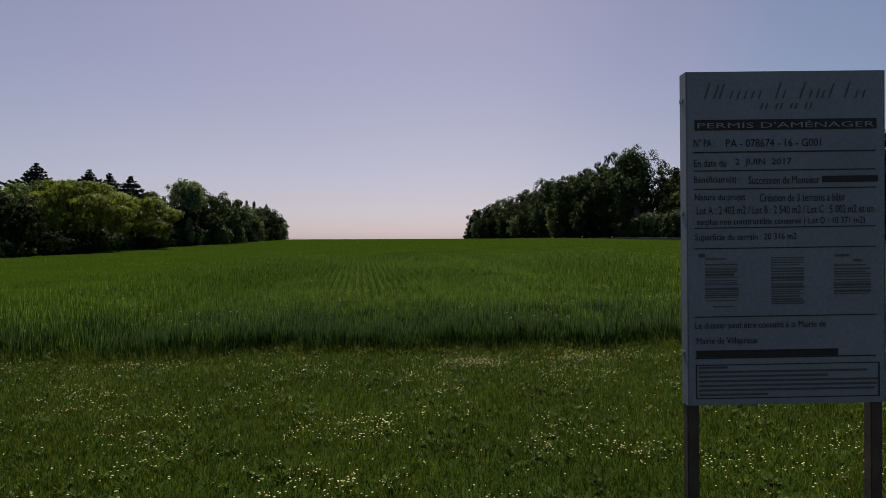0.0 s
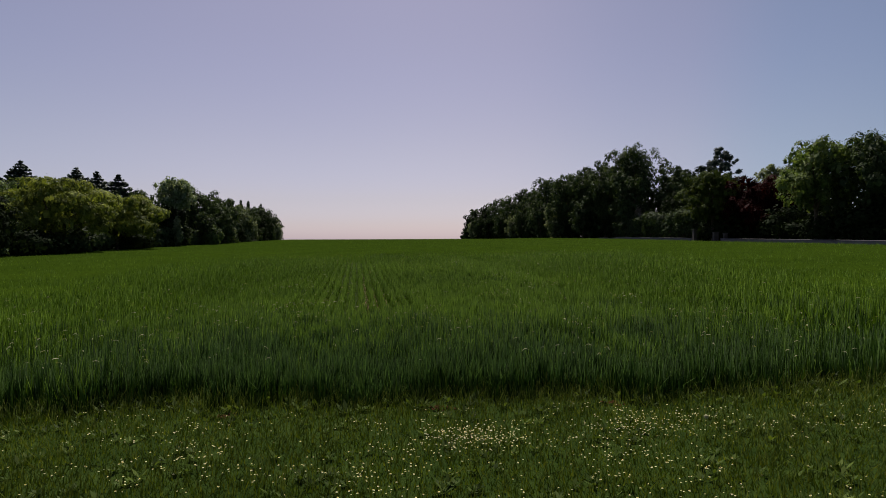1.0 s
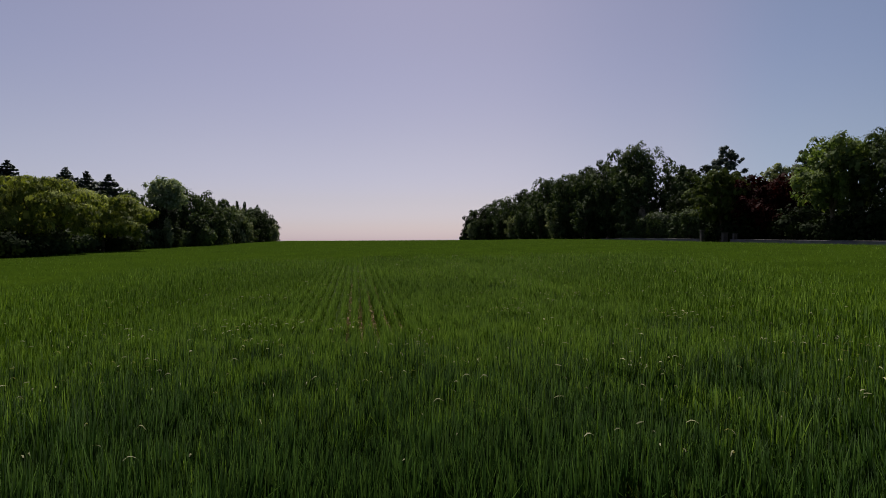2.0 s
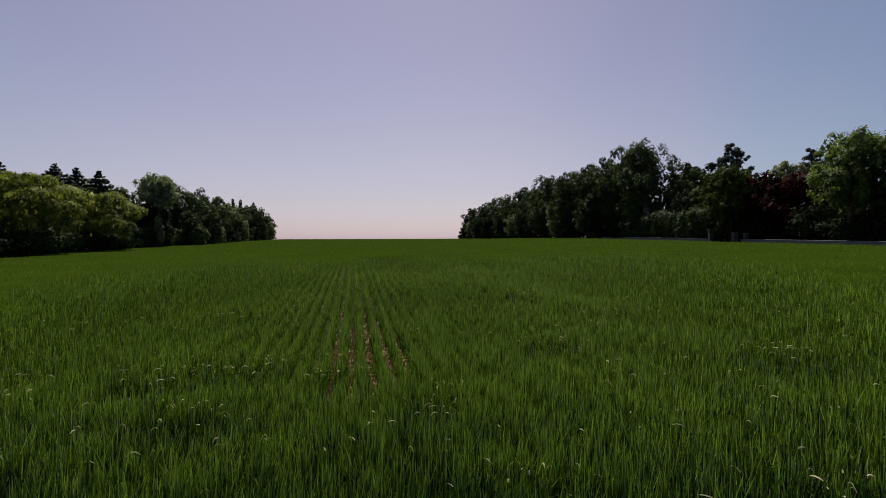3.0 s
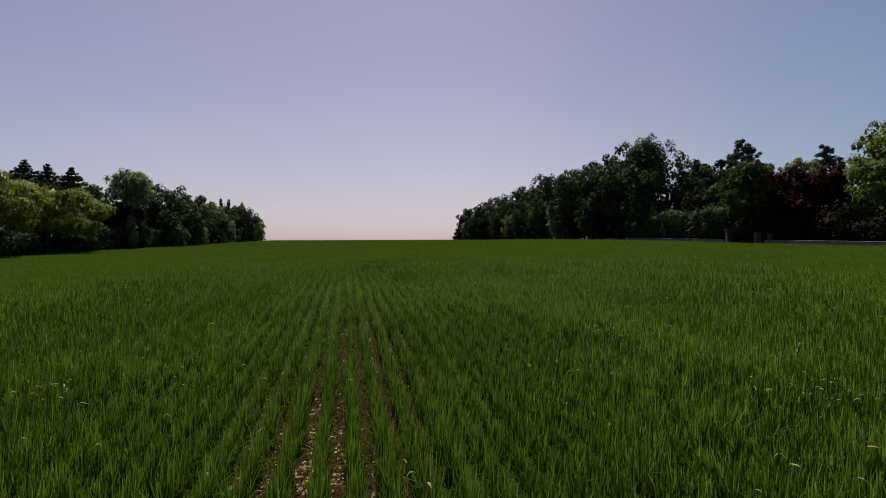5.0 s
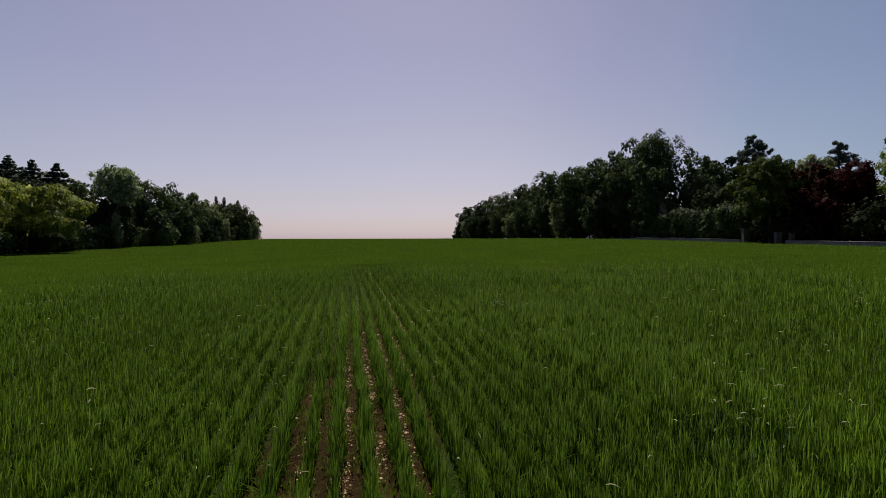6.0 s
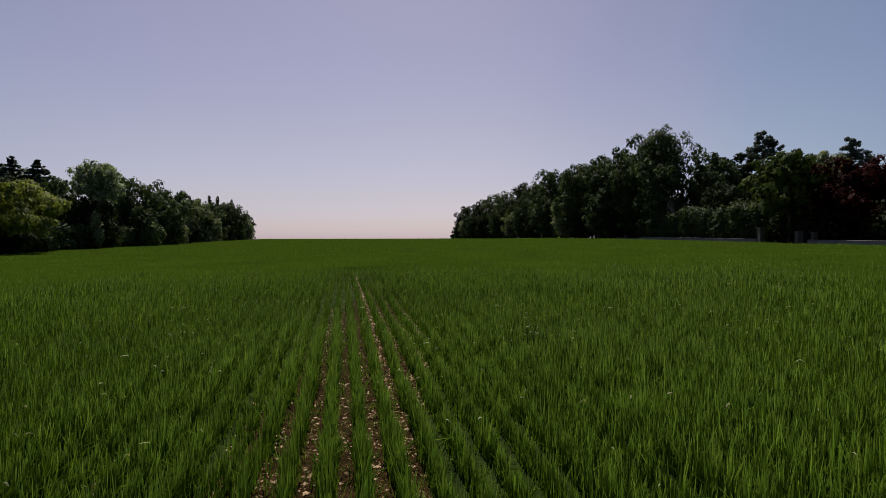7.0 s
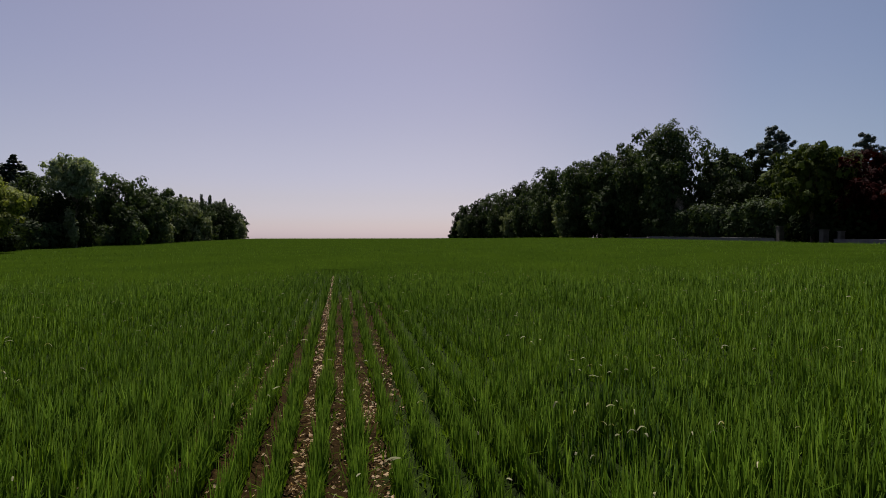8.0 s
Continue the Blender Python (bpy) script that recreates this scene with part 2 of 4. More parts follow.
def ground_z(x, y):
    """Height of the soil: a field that rises gently to a crest and to the right."""
    x, y = np.asarray(x, float), np.asarray(y, float)
    middle = 0
    for off, share in ((-3.0, 0.25), (0.0, 0.5), (3.0, 0.25)):
        middle = middle + share * blend(y + off, [(-400, -3.5), (-40, -1.9), (0, -1.72), (9, -1.73), (17, -1.8), (21.5, -1.84), (26, -1.7), (31, -1.52),
                                    (41, -1.42), (90, -1.02), (170, -0.28), (235, 0.28), (262, 0.40), (300, 0.1), (420, -4), (900, -28), (3000, -90)])
    slope = blend(y, [(0, 0.012), (15, 0.02), (95, 0.021), (160, 0.014), (240, 0.006), (400, 0)])
    falling = blend(y, [(0, 0.012), (15, 0.018), (58, 0.017), (95, 0.0095), (130, 0.007), (240, 0.004), (400, 0)])
    slope = np.where(x < 0, falling, slope)
    across = 60 * np.tanh(x / 60)
    rise = 0.42 * np.exp(-((x - 33) / 26) ** 2 - ((y - 152) / 45) ** 2)
    ripple = 0.02 * np.sin(x * 0.9 + 0.6 * np.sin(y * 0.31)) * np.sin(y * 0.43 + 1.0)
    return middle + slope * across + rise + ripple


def steps(bounds):
    out = []
    for a, b, n in bounds:
        out.append(np.linspace(a, b, n, endpoint=False))
    return np.concatenate(out + [[bounds[-1][1]]])


gx = steps([(-2600, -300, 16), (-300, -60, 30), (-60, -8, 34), (-8, 8, 44), (8, 60, 34), (60, 300, 30), (300, 2600, 16)])
gy = steps([(-400, -20, 12), (-20, 0, 20), (0, 45, 110), (45, 300, 90), (300, 900, 30), (900, 3000, 12)])
GX, GY = np.meshgrid(gx, gy)
GZ = ground_z(GX, GY)
n_x, n_y = len(gx), len(gy)
corner = (np.arange(n_y - 1)[:, None] * n_x + np.arange(n_x - 1)[None, :]).ravel()
ground = new("ground", mesh_from("ground", np.stack([GX, GY, GZ], -1).reshape(-1, 3), np.stack([corner, corner + 1, corner + n_x + 1, corner + n_x], 1), GROUND, True))
tagged(ground, "reddish brown field soil with flints and a mossy turf verge", "ground", kind="structure")


# ---- trees ----
def leaf_cloud(lobes, count, size, rng, droop=0.0, long=1.25, inside=0.22, flat=0.0, depth=1.0, wobble=0.09, middle=None, upper=0.0):
    """Small four-cornered leaf sprays over and in a set of ellipsoid lobes (x, y, z, rx, ry, rz), and their normals."""
    lobes = np.array(lobes, float)
    area = (lobes[:, 3] * lobes[:, 4] + lobes[:, 4] * lobes[:, 5] + lobes[:, 3] * lobes[:, 5])
    pick = rng.choice(len(lobes), count, p=area / area.sum())
    way = rng.normal(size=(count, 3))
    way /= np.linalg.norm(way, axis=1, keepdims=True)
    way[:, 2] = np.where(rng.random(count) < upper, np.abs(way[:, 2]), way[:, 2])
    deep = depth - inside * rng.random(count) ** 1.6 + wobble * np.clip(rng.normal(size=count), -1.6, 1.6)
    at = lobes[pick, :3] + way * lobes[pick, 3:] * deep[:, None]
    normal = way * 0.8 + rng.normal(size=(count, 3)) * 0.36 + np.array([0, 0, 0.35 + flat])
    normal /= np.linalg.norm(normal, axis=1, keepdims=True)
    along = rng.normal(size=(count, 3)) + way * 0.6 - np.array([0, 0, droop])
    along -= normal * (along * normal).sum(1, keepdims=True)
    along /= np.linalg.norm(along, axis=1, keepdims=True)
    side = np.cross(normal, along)
    s = size * (0.55 + 0.9 * rng.random((count, 1)))
    a, b = along * s * long / 2, side * s / 2
    bend = normal * s * 0.15
    verts = np.stack([at - a, at - b + bend, at + a, at + b + bend], 1).reshape(-1, 3)
    faces = np.arange(4 * count).reshape(-1, 4)
    heart = lobes[:, :3].mean(0) if middle is None else np.array(middle, float)
    whole = at - (heart[pick] if heart.ndim == 2 else heart)
    whole /= np.linalg.norm(whole, axis=1, keepdims=True) + 1e-6
    round_normal = way * 0.5 + whole * 0.25 + normal * 0.55
    round_normal /= np.linalg.norm(round_normal, axis=1, keepdims=True)
    return verts, faces, np.repeat(round_normal, 4, 0)


def joined(clouds):
    """Several leaf clouds as one."""
    vs, fs, ns, total = [], [], [], 0
    for v, f, n in clouds:
        vs.append(v)
        fs.append(f + total)
        ns.append(n)
        total += len(v)
    return np.concatenate(vs), np.concatenate(fs), np.concatenate(ns)


def limb(bm, points, radii, sides=7):
    """A tapered limb through the points."""
    rings = []
    for i, (p, r) in enumerate(zip(points, radii)):
        p = Vector(p)
        ahead = (Vector(points[min(i + 1, len(points) - 1)]) - Vector(points[max(i - 1, 0)])).normalized()
        a = ahead.orthogonal().normalized()
        b = ahead.cross(a)
        rings.append([bm.verts.new(p + (a * math.cos(k * math.tau / sides) + b * math.sin(k * math.tau / sides)) * r) for k in range(sides)])
    for low, high in zip(rings, rings[1:]):
        for k in range(sides):
            bm.faces.new((low[k], low[(k + 1) % sides], high[(k + 1) % sides], high[k]))
    bm.faces.new(rings[-1])


def trunk_part(parent, height, radius, lobes, rng):
    bm = bmesh.new()
    lean = rng.normal(size=2) * height * 0.02
    top = (lean[0], lean[1], height)
    limb(bm, [(0, 0, -0.4), (0, 0, 0.3), (lean[0] * 0.5, lean[1] * 0.5, height * 0.5), top], [radius * 1.5, radius, radius * 0.75, radius * 0.3], 9)
    for lx, ly, lz, *_ in lobes:
        z0 = min(height * 0.9, max(height * 0.25, lz * 0.55))
        start = (lean[0] * z0 / height, lean[1] * z0 / height, z0)
        limb(bm, [start, (lx * 0.5, ly * 0.5, (z0 + lz) / 2 + 0.2), (lx * 0.95, ly * 0.95, lz)], [radius * 0.5, radius * 0.3, radius * 0.1], 5)
    return part("trunk", bm, BARK, parent)


SEED = [10]


def rng_next():
    SEED[0] += 1
    return np.random.default_rng(SEED[0])


def broad_tree(x, y, top, radius, material, label, size=0.45, low=0.08, lobes_n=9, density=12.0, name="tree", narrow=1.0, category="tree", group="", layer=1.0):
    """A round-headed tree: trunk, limbs, and a crown of leaf sprays on many lobes."""
    rng = rng_next()
    base = float(ground_z(x, y))
    height = top - base
    ob = thing(name, (x, y, base), label, category, group)
    size = size * 0.56
    lobes, hearts = [], []
    middle = height * (0.5 + low / 2)
    half = height * (1 - low) / 2
    heavy = rng.random(3) * 6
    boughs = int(lobes_n * 1.9 * max(1.0, height / (2.4 * radius)) ** 0.8) + 2
    for i in range(boughs):
        turn, rise = math.tau * (i * 0.618 + 0.25 * rng.random()), -0.8 + 1.65 * ((i + 0.3 + 0.4 * rng.random()) / boughs) ** 0.85
        uneven = 0.88 + 0.14 * math.sin(turn + heavy[0]) + 0.12 * math.sin(3 * turn + heavy[1] + 4 * rise)
        big = radius * (0.22 + 0.2 * rng.random() ** 1.3)
        out = math.sqrt(max(0.04, 1 - min(1, abs(rise)) ** 2.2)) * max(0.25, radius * uneven - big * 0.6)
        bx, by, bz = out * math.cos(turn) * narrow, out * math.sin(turn) * narrow, middle + rise * (half - big * 0.5)
        clumps = 4 + int(3 * rng.random())
        for k in range(clumps):
            a, up = math.tau * (k * 0.618 + rng.random() * 0.3), -0.35 + 1.3 * ((k + 0.5) / clumps)
            flat_out = math.sqrt(max(0.0, 1 - min(1.0, abs(up)) ** 2)) * big * (0.75 + 0.35 * rng.random())
            r = big * (0.42 + 0.22 * rng.random())
            lobes.append((bx + flat_out * math.cos(a) * narrow, by + flat_out * math.sin(a) * narrow, max(r * 0.5, bz + up * big * 0.62 * layer), r * (1.3 - 0.3 * layer), r * (1.3 - 0.3 * layer), r * 0.8 * layer))
            hearts.append((bx, by, bz - big * 0.3))
    lobes.append((0, 0, middle, radius * 0.6 * narrow, radius * 0.6 * narrow, half * 0.72))
    hearts.append((0, 0, middle - half * 0.2))
    trunk_part(ob, height * 0.7, max(0.12, height * 0.022), lobes[::max(1, len(lobes) // 8)], rng)
    surface = sum(4.2 * l[3] * l[3] for l in lobes)
    count = int(surface * density * 0.36 * (0.45 / size) ** 1.6)
    heart = np.array(hearts)
    # leaves on the clumps, the dense dark foliage inside them, and loose twigs that break the outline
    outer = leaf_cloud(lobes, count, size, rng, inside=0.25, wobble=0.07, middle=heart, upper=0.65, flat=0.6 if layer < 1 else 0.2)
    filling = leaf_cloud(lobes, int(len(lobes) * 14), min(0.5, radius * 0.10), rng, inside=0.35, depth=0.8, wobble=0.03, middle=heart)
    core = leaf_cloud([lobes[-1]], int(34 * radius * half / 3), 0.6, rng, inside=0.3, middle=heart[-1:])
    twigs = leaf_cloud([(l[0], l[1], l[2], l[3] * 1.12, l[4] * 1.12, l[5] * 1.12) for l in lobes], count // 11, size * 0.75, rng, inside=0.10, middle=heart)
    verts, faces, normals = joined([outer, filling, core, twigs])
    wide = np.percentile(np.hypot(verts[:, 0], verts[:, 1]), 96)
    verts *= np.array([radius * narrow / wide, radius * narrow / wide, 1])
    under, over = np.percentile(verts[:, 2], (0.3, 99.7))
    verts[:, 2] = height * (low + (1 - low) * (verts[:, 2] - under) / (over - under))
    verts[:, 2] = np.maximum(verts[:, 2], 0.05)
    child(new("crown", mesh_from("crown", verts, faces, material, normals=normals)), ob)
    return ob


def shrub(x, y, top, radius, material, label, size=0.32, name="shrub", category="shrub", group="", stretch=1.0, density=11.0):
    """A bush that is leafy to the ground, on a few stems."""
    rng = rng_next()
    base = float(ground_z(x, y))
    height = top - base
    ob = thing(name, (x, y, base), label, category, group)
    size = size * 0.72
    lobes = []
    for i in range(6):
        turn = math.tau * (i * 0.618 + rng.random() * 0.2)
        out = radius * (0.25 + 0.4 * rng.random())
        r = radius * (0.38 + 0.2 * rng.random())
        lobes.append((out * math.cos(turn), out * math.sin(turn) * stretch, height * (0.25 + 0.5 * rng.random()), r, r * stretch, height * 0.27))
    lobes.append((0, 0, height * 0.6, radius * 0.6, radius * 0.6 * stretch, height * 0.4))
    lobes.append((0, 0, height * 0.3, radius * 0.85, radius * 0.85 * stretch, height * 0.32))
    bm = bmesh.new()
    for i in range(5):
        a = math.tau * i / 5
        limb(bm, [(0.1 * math.cos(a), 0.1 * math.sin(a), -0.2), (radius * 0.3 * math.cos(a), radius * 0.3 * math.sin(a), height * 0.4), (radius * 0.5 * math.cos(a), radius * 0.5 * math.sin(a), height * 0.75)], [0.07, 0.05, 0.02], 5)
    part("stem", bm, BARK, ob)
    surface = sum(3.0 * l[3] * (l[5] + l[4]) for l in lobes)
    outer = leaf_cloud(lobes, int(surface * density * (0.32 / size) ** 1.6), size, rng, inside=0.35, middle=(0, 0, height * 0.3))
    filling = leaf_cloud(lobes, 360, 0.5, rng, inside=0.3, depth=0.8, wobble=0.03, middle=(0, 0, height * 0.3))
    verts, faces, normals = joined([outer, filling])
    verts[:, 2] = np.maximum(verts[:, 2], 0.02)
    child(new("foliage", mesh_from("foliage", verts, faces, material, normals=normals)), ob)
    return ob


def fir(x, y, top, radius, label, slope=1.25, group="firs"):
    """A pointed conifer: a cone of tiers of flat boughs with upturned tips."""
    rng = rng_next()
    base = float(ground_z(x, y))
    height = top - base
    ob = thing("fir_tree", (x, y, base), label, "fir tree", group)
    bm = bmesh.new()
    limb(bm, [(0, 0, -0.4), (0, 0, height * 0.5), (0, 0, height)], [height * 0.02, height * 0.013, 0.02], 8)
    part("trunk", bm, BARK, ob)
    verts, faces, normals, n = [], [], [], 0
    below = 0.25
    while below < height * 0.88:
        reach = min(radius, 0.12 + slope * below * (0.35 + 0.65 * min(1.0, below / 3.5))) * (0.8 + 0.4 * rng.random())
        turn = rng.random() * math.tau
        many = 7 + int(min(7, 1.2 * below))
        for k in range(many):
            a = turn + math.tau * (k + 0.35 * rng.random()) / many
            long = reach * (0.7 + 0.4 * rng.random())
            sprays = max(8, int(long * 22))
            s = np.sqrt(rng.random(sprays))
            out = s * long
            across = rng.normal(size=sprays) * (0.08 + 0.16 * long * (1.05 - s))
            drop = 0.34 * out - 0.3 * out * s * s
            px = out * math.cos(a) - across * math.sin(a)
            py = out * math.sin(a) + across * math.cos(a)
            pz = height - below - drop + rng.normal(size=sprays) * (0.05 + 0.05 * min(3.0, below) / 3)
            at = np.stack([px, py, pz], 1)
            veer = a + rng.normal(size=sprays) * 0.6
            way = np.stack([np.cos(veer), np.sin(veer), -0.1 + 0.35 * rng.normal(size=sprays)], 1)
            side = np.stack([-way[:, 1], way[:, 0], 0.6 * rng.normal(size=sprays)], 1)
            ln, w = 0.36 + 0.26 * rng.random((sprays, 1)), 0.13 + 0.1 * rng.random((sprays, 1))
            verts.append(np.stack([at - way * ln * 0.5, at - side * w, at + way * ln * 0.7, at + side * w], 1).reshape(-1, 3))
            up = np.stack([0.6 * np.cos(veer), 0.6 * np.sin(veer), np.ones(sprays)], 1)
            normals.append(np.repeat(up / np.linalg.norm(up, axis=1, keepdims=True), 4, 0))
            faces.append(np.arange(4 * sprays).reshape(-1, 4) + n)
            n += 4 * sprays
        below += 0.36 + 0.06 * below + 0.15 * rng.random()
    child(new("crown", mesh_from("crown", np.concatenate(verts), np.concatenate(faces), NEEDLE, normals=np.concatenate(normals))), ob)
    return ob


def pine(x, y, top, radius, label, bare=0.56):
    """A pine: a bare upper trunk, and needles in flat clumps at the ends of crooked limbs."""
    rng = rng_next()
    base = float(ground_z(x, y))
    height = top - base
    ob = thing("pine_tree", (x, y, base), label, "pine tree")
    bm = bmesh.new()
    limb(bm, [(0, 0, -0.4), (0.2, 0, height * 0.5), (-0.1, 0.1, height * 0.8), (0, 0, height * 0.97)], [0.32, 0.24, 0.15, 0.05], 9)
    lobes = []
    for i in range(58):
        share = (i + 0.5) / 58
        z = height * (bare + (0.97 - bare) * share) + 0.5 * rng.normal()
        reach = radius * (1.0 - 0.82 * share ** 1.7) * (0.25 + 0.85 * rng.random() ** 0.8)
        a = math.tau * (i * 0.618 + 0.15 * rng.random())
        end = (reach * math.cos(a), reach * math.sin(a), z + 0.2)
        limb(bm, [(0, 0, z - 0.6), (end[0] * 0.5, end[1] * 0.5, z - 0.35), end], [0.09, 0.06, 0.025], 5)
        r = 0.38 + 0.4 * rng.random()
        lobes.append((*end, r, r, r * 0.75))
        lobes.append((end[0] * 0.55, end[1] * 0.55, z, r * 0.6, r * 0.6, r * 0.35))
    part("trunk", bm, BARK, ob)
    verts, faces, normals = leaf_cloud(lobes, 10000, 0.24, rng, droop=-0.2, long=1.6, inside=0.8, wobble=0.2)
    child(new("crown", mesh_from("crown", verts, faces, NEEDLE, normals=normals)), ob)
    return ob


# ---- the wood beyond the falling side of the field ----
YL = "yellow-green leafy tree in fresh spring leaf at the field's edge"
broad_tree(-46.2, 72, 7.5, 6.4, YELLOW, YL, 0.23, 0.3, 13, layer=0.5)
broad_tree(-45.0, 84, 6.3, 5.4, YELLOW, "smaller yellow-green tree leaning out over the field", 0.23, 0.28, 11, layer=0.5)
broad_tree(-58.0, 78, 8.0, 6.0, FRESH, "tall fresh green tree behind the yellow-green ones", 0.42)
broad_tree(-46.5, 59, 5.0, 5.0, DEEP_SHADE, "dark green round tree in shade at the field's edge", 0.25, 0.1, 10)
broad_tree(-47.0, 50, 6.0, 5.5, DEEP_SHADE, "dark spreading tree beside the field", 0.25, 0.1, 10)
broad_tree(-55.0, 96, 8.2, 5.0, DEEP_SHADE, "dark broad tree in the wood's second row", 0.45)
broad_tree(-46.4, 105.5, 11.0, 3.3, ASH, "tall pale green ash tree with an airy crown", 0.36, 0.56, 14, 9)
broad_tree(-50.6, 110, 7.0, 4.6, DEEP_SHADE, "dark low tree beneath the ash", 0.42, 0.05, 11)
broad_tree(-56.5, 113, 9.4, 4.0, BROAD, "slim green tree between the ash and the firs", 0.42)
broad_tree(-51.4, 126, 11.0, 5.2, BROAD, "dark oak with a lumpy crown at the wood's edge", 0.45, 0.05, 12)
broad_tree(-47.5, 129, 7.6, 3.6, BROAD, "middling green tree in front of the oak", 0.42)
broad_tree(-53.5, 144, 10.4, 5.0, BROAD, "green broadleaf tree along the wood's edge", 0.48)
broad_tree(-57.0, 163, 9.8, 4.8, SILVER, "grey-green willow along the wood's edge", 0.48)
broad_tree(-60.5, 184, 10.4, 5.0, BROAD, "green broadleaf tree far along the wood's edge", 0.5)
broad_tree(-63.0, 205, 10.8, 5.2, DEEP_SHADE, "dark broadleaf tree far along the wood's edge", 0.52)
broad_tree(-68.5, 226, 12.6, 6.0, BROAD, "rounded tree near the wood's far end", 0.52, 0.02, 12)
broad_tree(-64.8, 231, 9.0, 3.6, BROAD, "last low tree at the wood's far end", 0.48, 0.02)
broad_tree(-76.0, 236, 13.6, 6.5, BROAD, "broad tree behind the wood's far end", 0.55)
broad_tree(-72.0, 195, 11.2, 6.0, DEEP_SHADE, "dark tree in the wood's back row", 0.85, density=8.0)
broad_tree(-68.0, 168, 10.2, 6.0, DEEP_SHADE, "dark tree in the wood's back row", 0.85, density=8.0)
broad_tree(-64.0, 142, 10.0, 6.0, DEEP_SHADE, "dark tree in the wood's back row", 0.85, density=8.0)
broad_tree(-66.0, 102, 9.0, 6.0, DEEP_SHADE, "dark tree in the wood's back row", 0.85, density=8.0)
broad_tree(-64.0, 58, 8.0, 7.0, DEEP_SHADE, "dark tree in the wood's back row", 0.85, density=8.0)
for px, py, pt in ((-88.5, 240, 16.2), (-83.5, 246, 16.8), (-80.5, 246, 16.4), (-92.0, 236, 15.2), (-86.0, 243, 15.4), (-75.5, 247, 15.3)):
    broad_tree(px, py, pt + 0.1, 1.9, BROAD, "narrow upright poplar rising behind the wood", 0.5, 0.05, 9, 15, "poplar", 0.45, "poplar", "poplars")
fir(-81.5, 116, 15.6, 5.6, "wide feathery dark fir above the yellow trees", 1.3)
fir(-84.0, 104, 13.5, 5.2, "wide dark fir with hanging boughs", 1.3)
fir(-77.0, 126, 15.6, 4.8, "pointed cone-shaped dark fir behind the wood's edge")
fir(-72.0, 125, 14.6, 4.0, "slimmer pointed dark fir behind the wood's edge", 0.95)
fir(-66.4, 123, 13.7, 4.6, "dark fir with a blunt broad head")

LEFT_EDGE = [(-41.0, 46), (-40.5, 56), (-39.8, 65), (-41.0, 76), (-41.5, 88), (-43.5, 98), (-44.5, 107), (-45.0, 117), (-46.5, 127), (-49.0, 140), (-53.0, 155), (-55.5, 172), (-58.0, 190), (-60.5, 207), (-63.0, 221), (-62.6, 229)]
for i, (sx, sy) in enumerate(LEFT_EDGE):
    high = (2.6, 2.2, 2.6, 3.0, 2.4, 3.2, 3.4, 3.2, 4.0, 4.2, 4.5, 4.8, 5.0, 5.2, 6.5, 4.2)[i]
    material, word = ((DEEP_SHADE, "dark green"), (BROAD, "green"), (DEEP_SHADE, "dark green"), (BROAD, "leafy green"))[i % 4]
    shrub(sx - 3.6, sy, float(ground_z(sx, sy)) + high + 0.3, 2.6 + 0.25 * (i % 3), material, word + " undergrowth shrub at the foot of the wood", 0.34, group="shrubs along the wood's edge", stretch=2.0)
broad_tree(-47.4, 104.2, 6.0, 3.0, DEEP_SHADE, "low dark tree in front of the ash", 0.42, 0.03, 10)
shrub(-44.3, 101.2, 4.6, 0.8, SILVER, "slim silvery-leaved bush at the wood's edge", 0.3)
shrub(-45.0, 117.5, 3.2, 2.2, FRESH, "arching light green bush at the wood's edge", 0.32)
shrub(-62.0, 222, 7.6, 3.0, SILVER, "grey-green rounded bush near the wood's far end", 0.4)

# ---- the wood and gardens on the rising side ----
broad_tree(42.5, 128, 20.2, 7.4, BROAD, "tallest broad oak with a domed crown", 0.45, 0.06, 14)
broad_tree(38.8, 121, 13.8, 4.2, BROAD, "lighter green tree standing before the tall oak", 0.42, 0.1, 10)
broad_tree(37.8, 134, 18.4, 5.6, BROAD, "tall narrow oak beside the highest one", 0.45, 0.06, 12)
broad_tree(48.5, 123, 15.4, 5.0, BROAD, "green tree between the oak and the pine", 0.45, 0.05, 11)
broad_tree(54.0, 126, 15.4, 5.4, DEEP_SHADE, "dark tree with an open feathery top", 0.42, 0.05, 11, 12)
broad_tree(32.5, 149, 16.6, 6.0, BROAD, "green full-crowned tree along the wood", 0.48, 0.03, 12)
broad_tree(35.2, 141, 17.4, 5.0, BROAD, "full green tree closing the wood's edge", 0.46, 0.03, 12)
broad_tree(42.0, 141, 17.6, 6.0, DEEP_SHADE, "dark tree in the wood's back row", 0.85, density=8.0)
broad_tree(40.5, 172, 16.6, 6.5, DEEP_SHADE, "dark tree in the wood's back row", 0.85, density=8.0)
broad_tree(36.5, 200, 16.0, 6.5, DEEP_SHADE, "dark tree in the wood's back row", 0.85, density=8.0)
broad_tree(28.0, 258, 13.5, 6.0, DEEP_SHADE, "dark tree in the wood's back row", 0.85, density=8.0)
broad_tree(36.0, 163, 17.0, 5.5, BROAD, "green broadleaf tree along the wood", 0.5, 0.03)
broad_tree(31.5, 172, 18.2, 5.8, BROAD, "tall green tree with a pointed head", 0.5, 0.03, 12)
broad_tree(30.0, 186, 16.6, 5.6, BROAD, "green broadleaf tree along the wood", 0.5, 0.03)
broad_tree(30.5, 199, 17.2, 5.8, DEEP_SHADE, "dark broadleaf tree along the wood", 0.5, 0.03)
broad_tree(27.5, 213, 16.6, 6.0, BROAD, "green broadleaf tree far along the wood", 0.52, 0.03)
broad_tree(24.0, 230, 16.4, 6.4, BROAD, "rounded tree far along the wood", 0.52, 0.03)
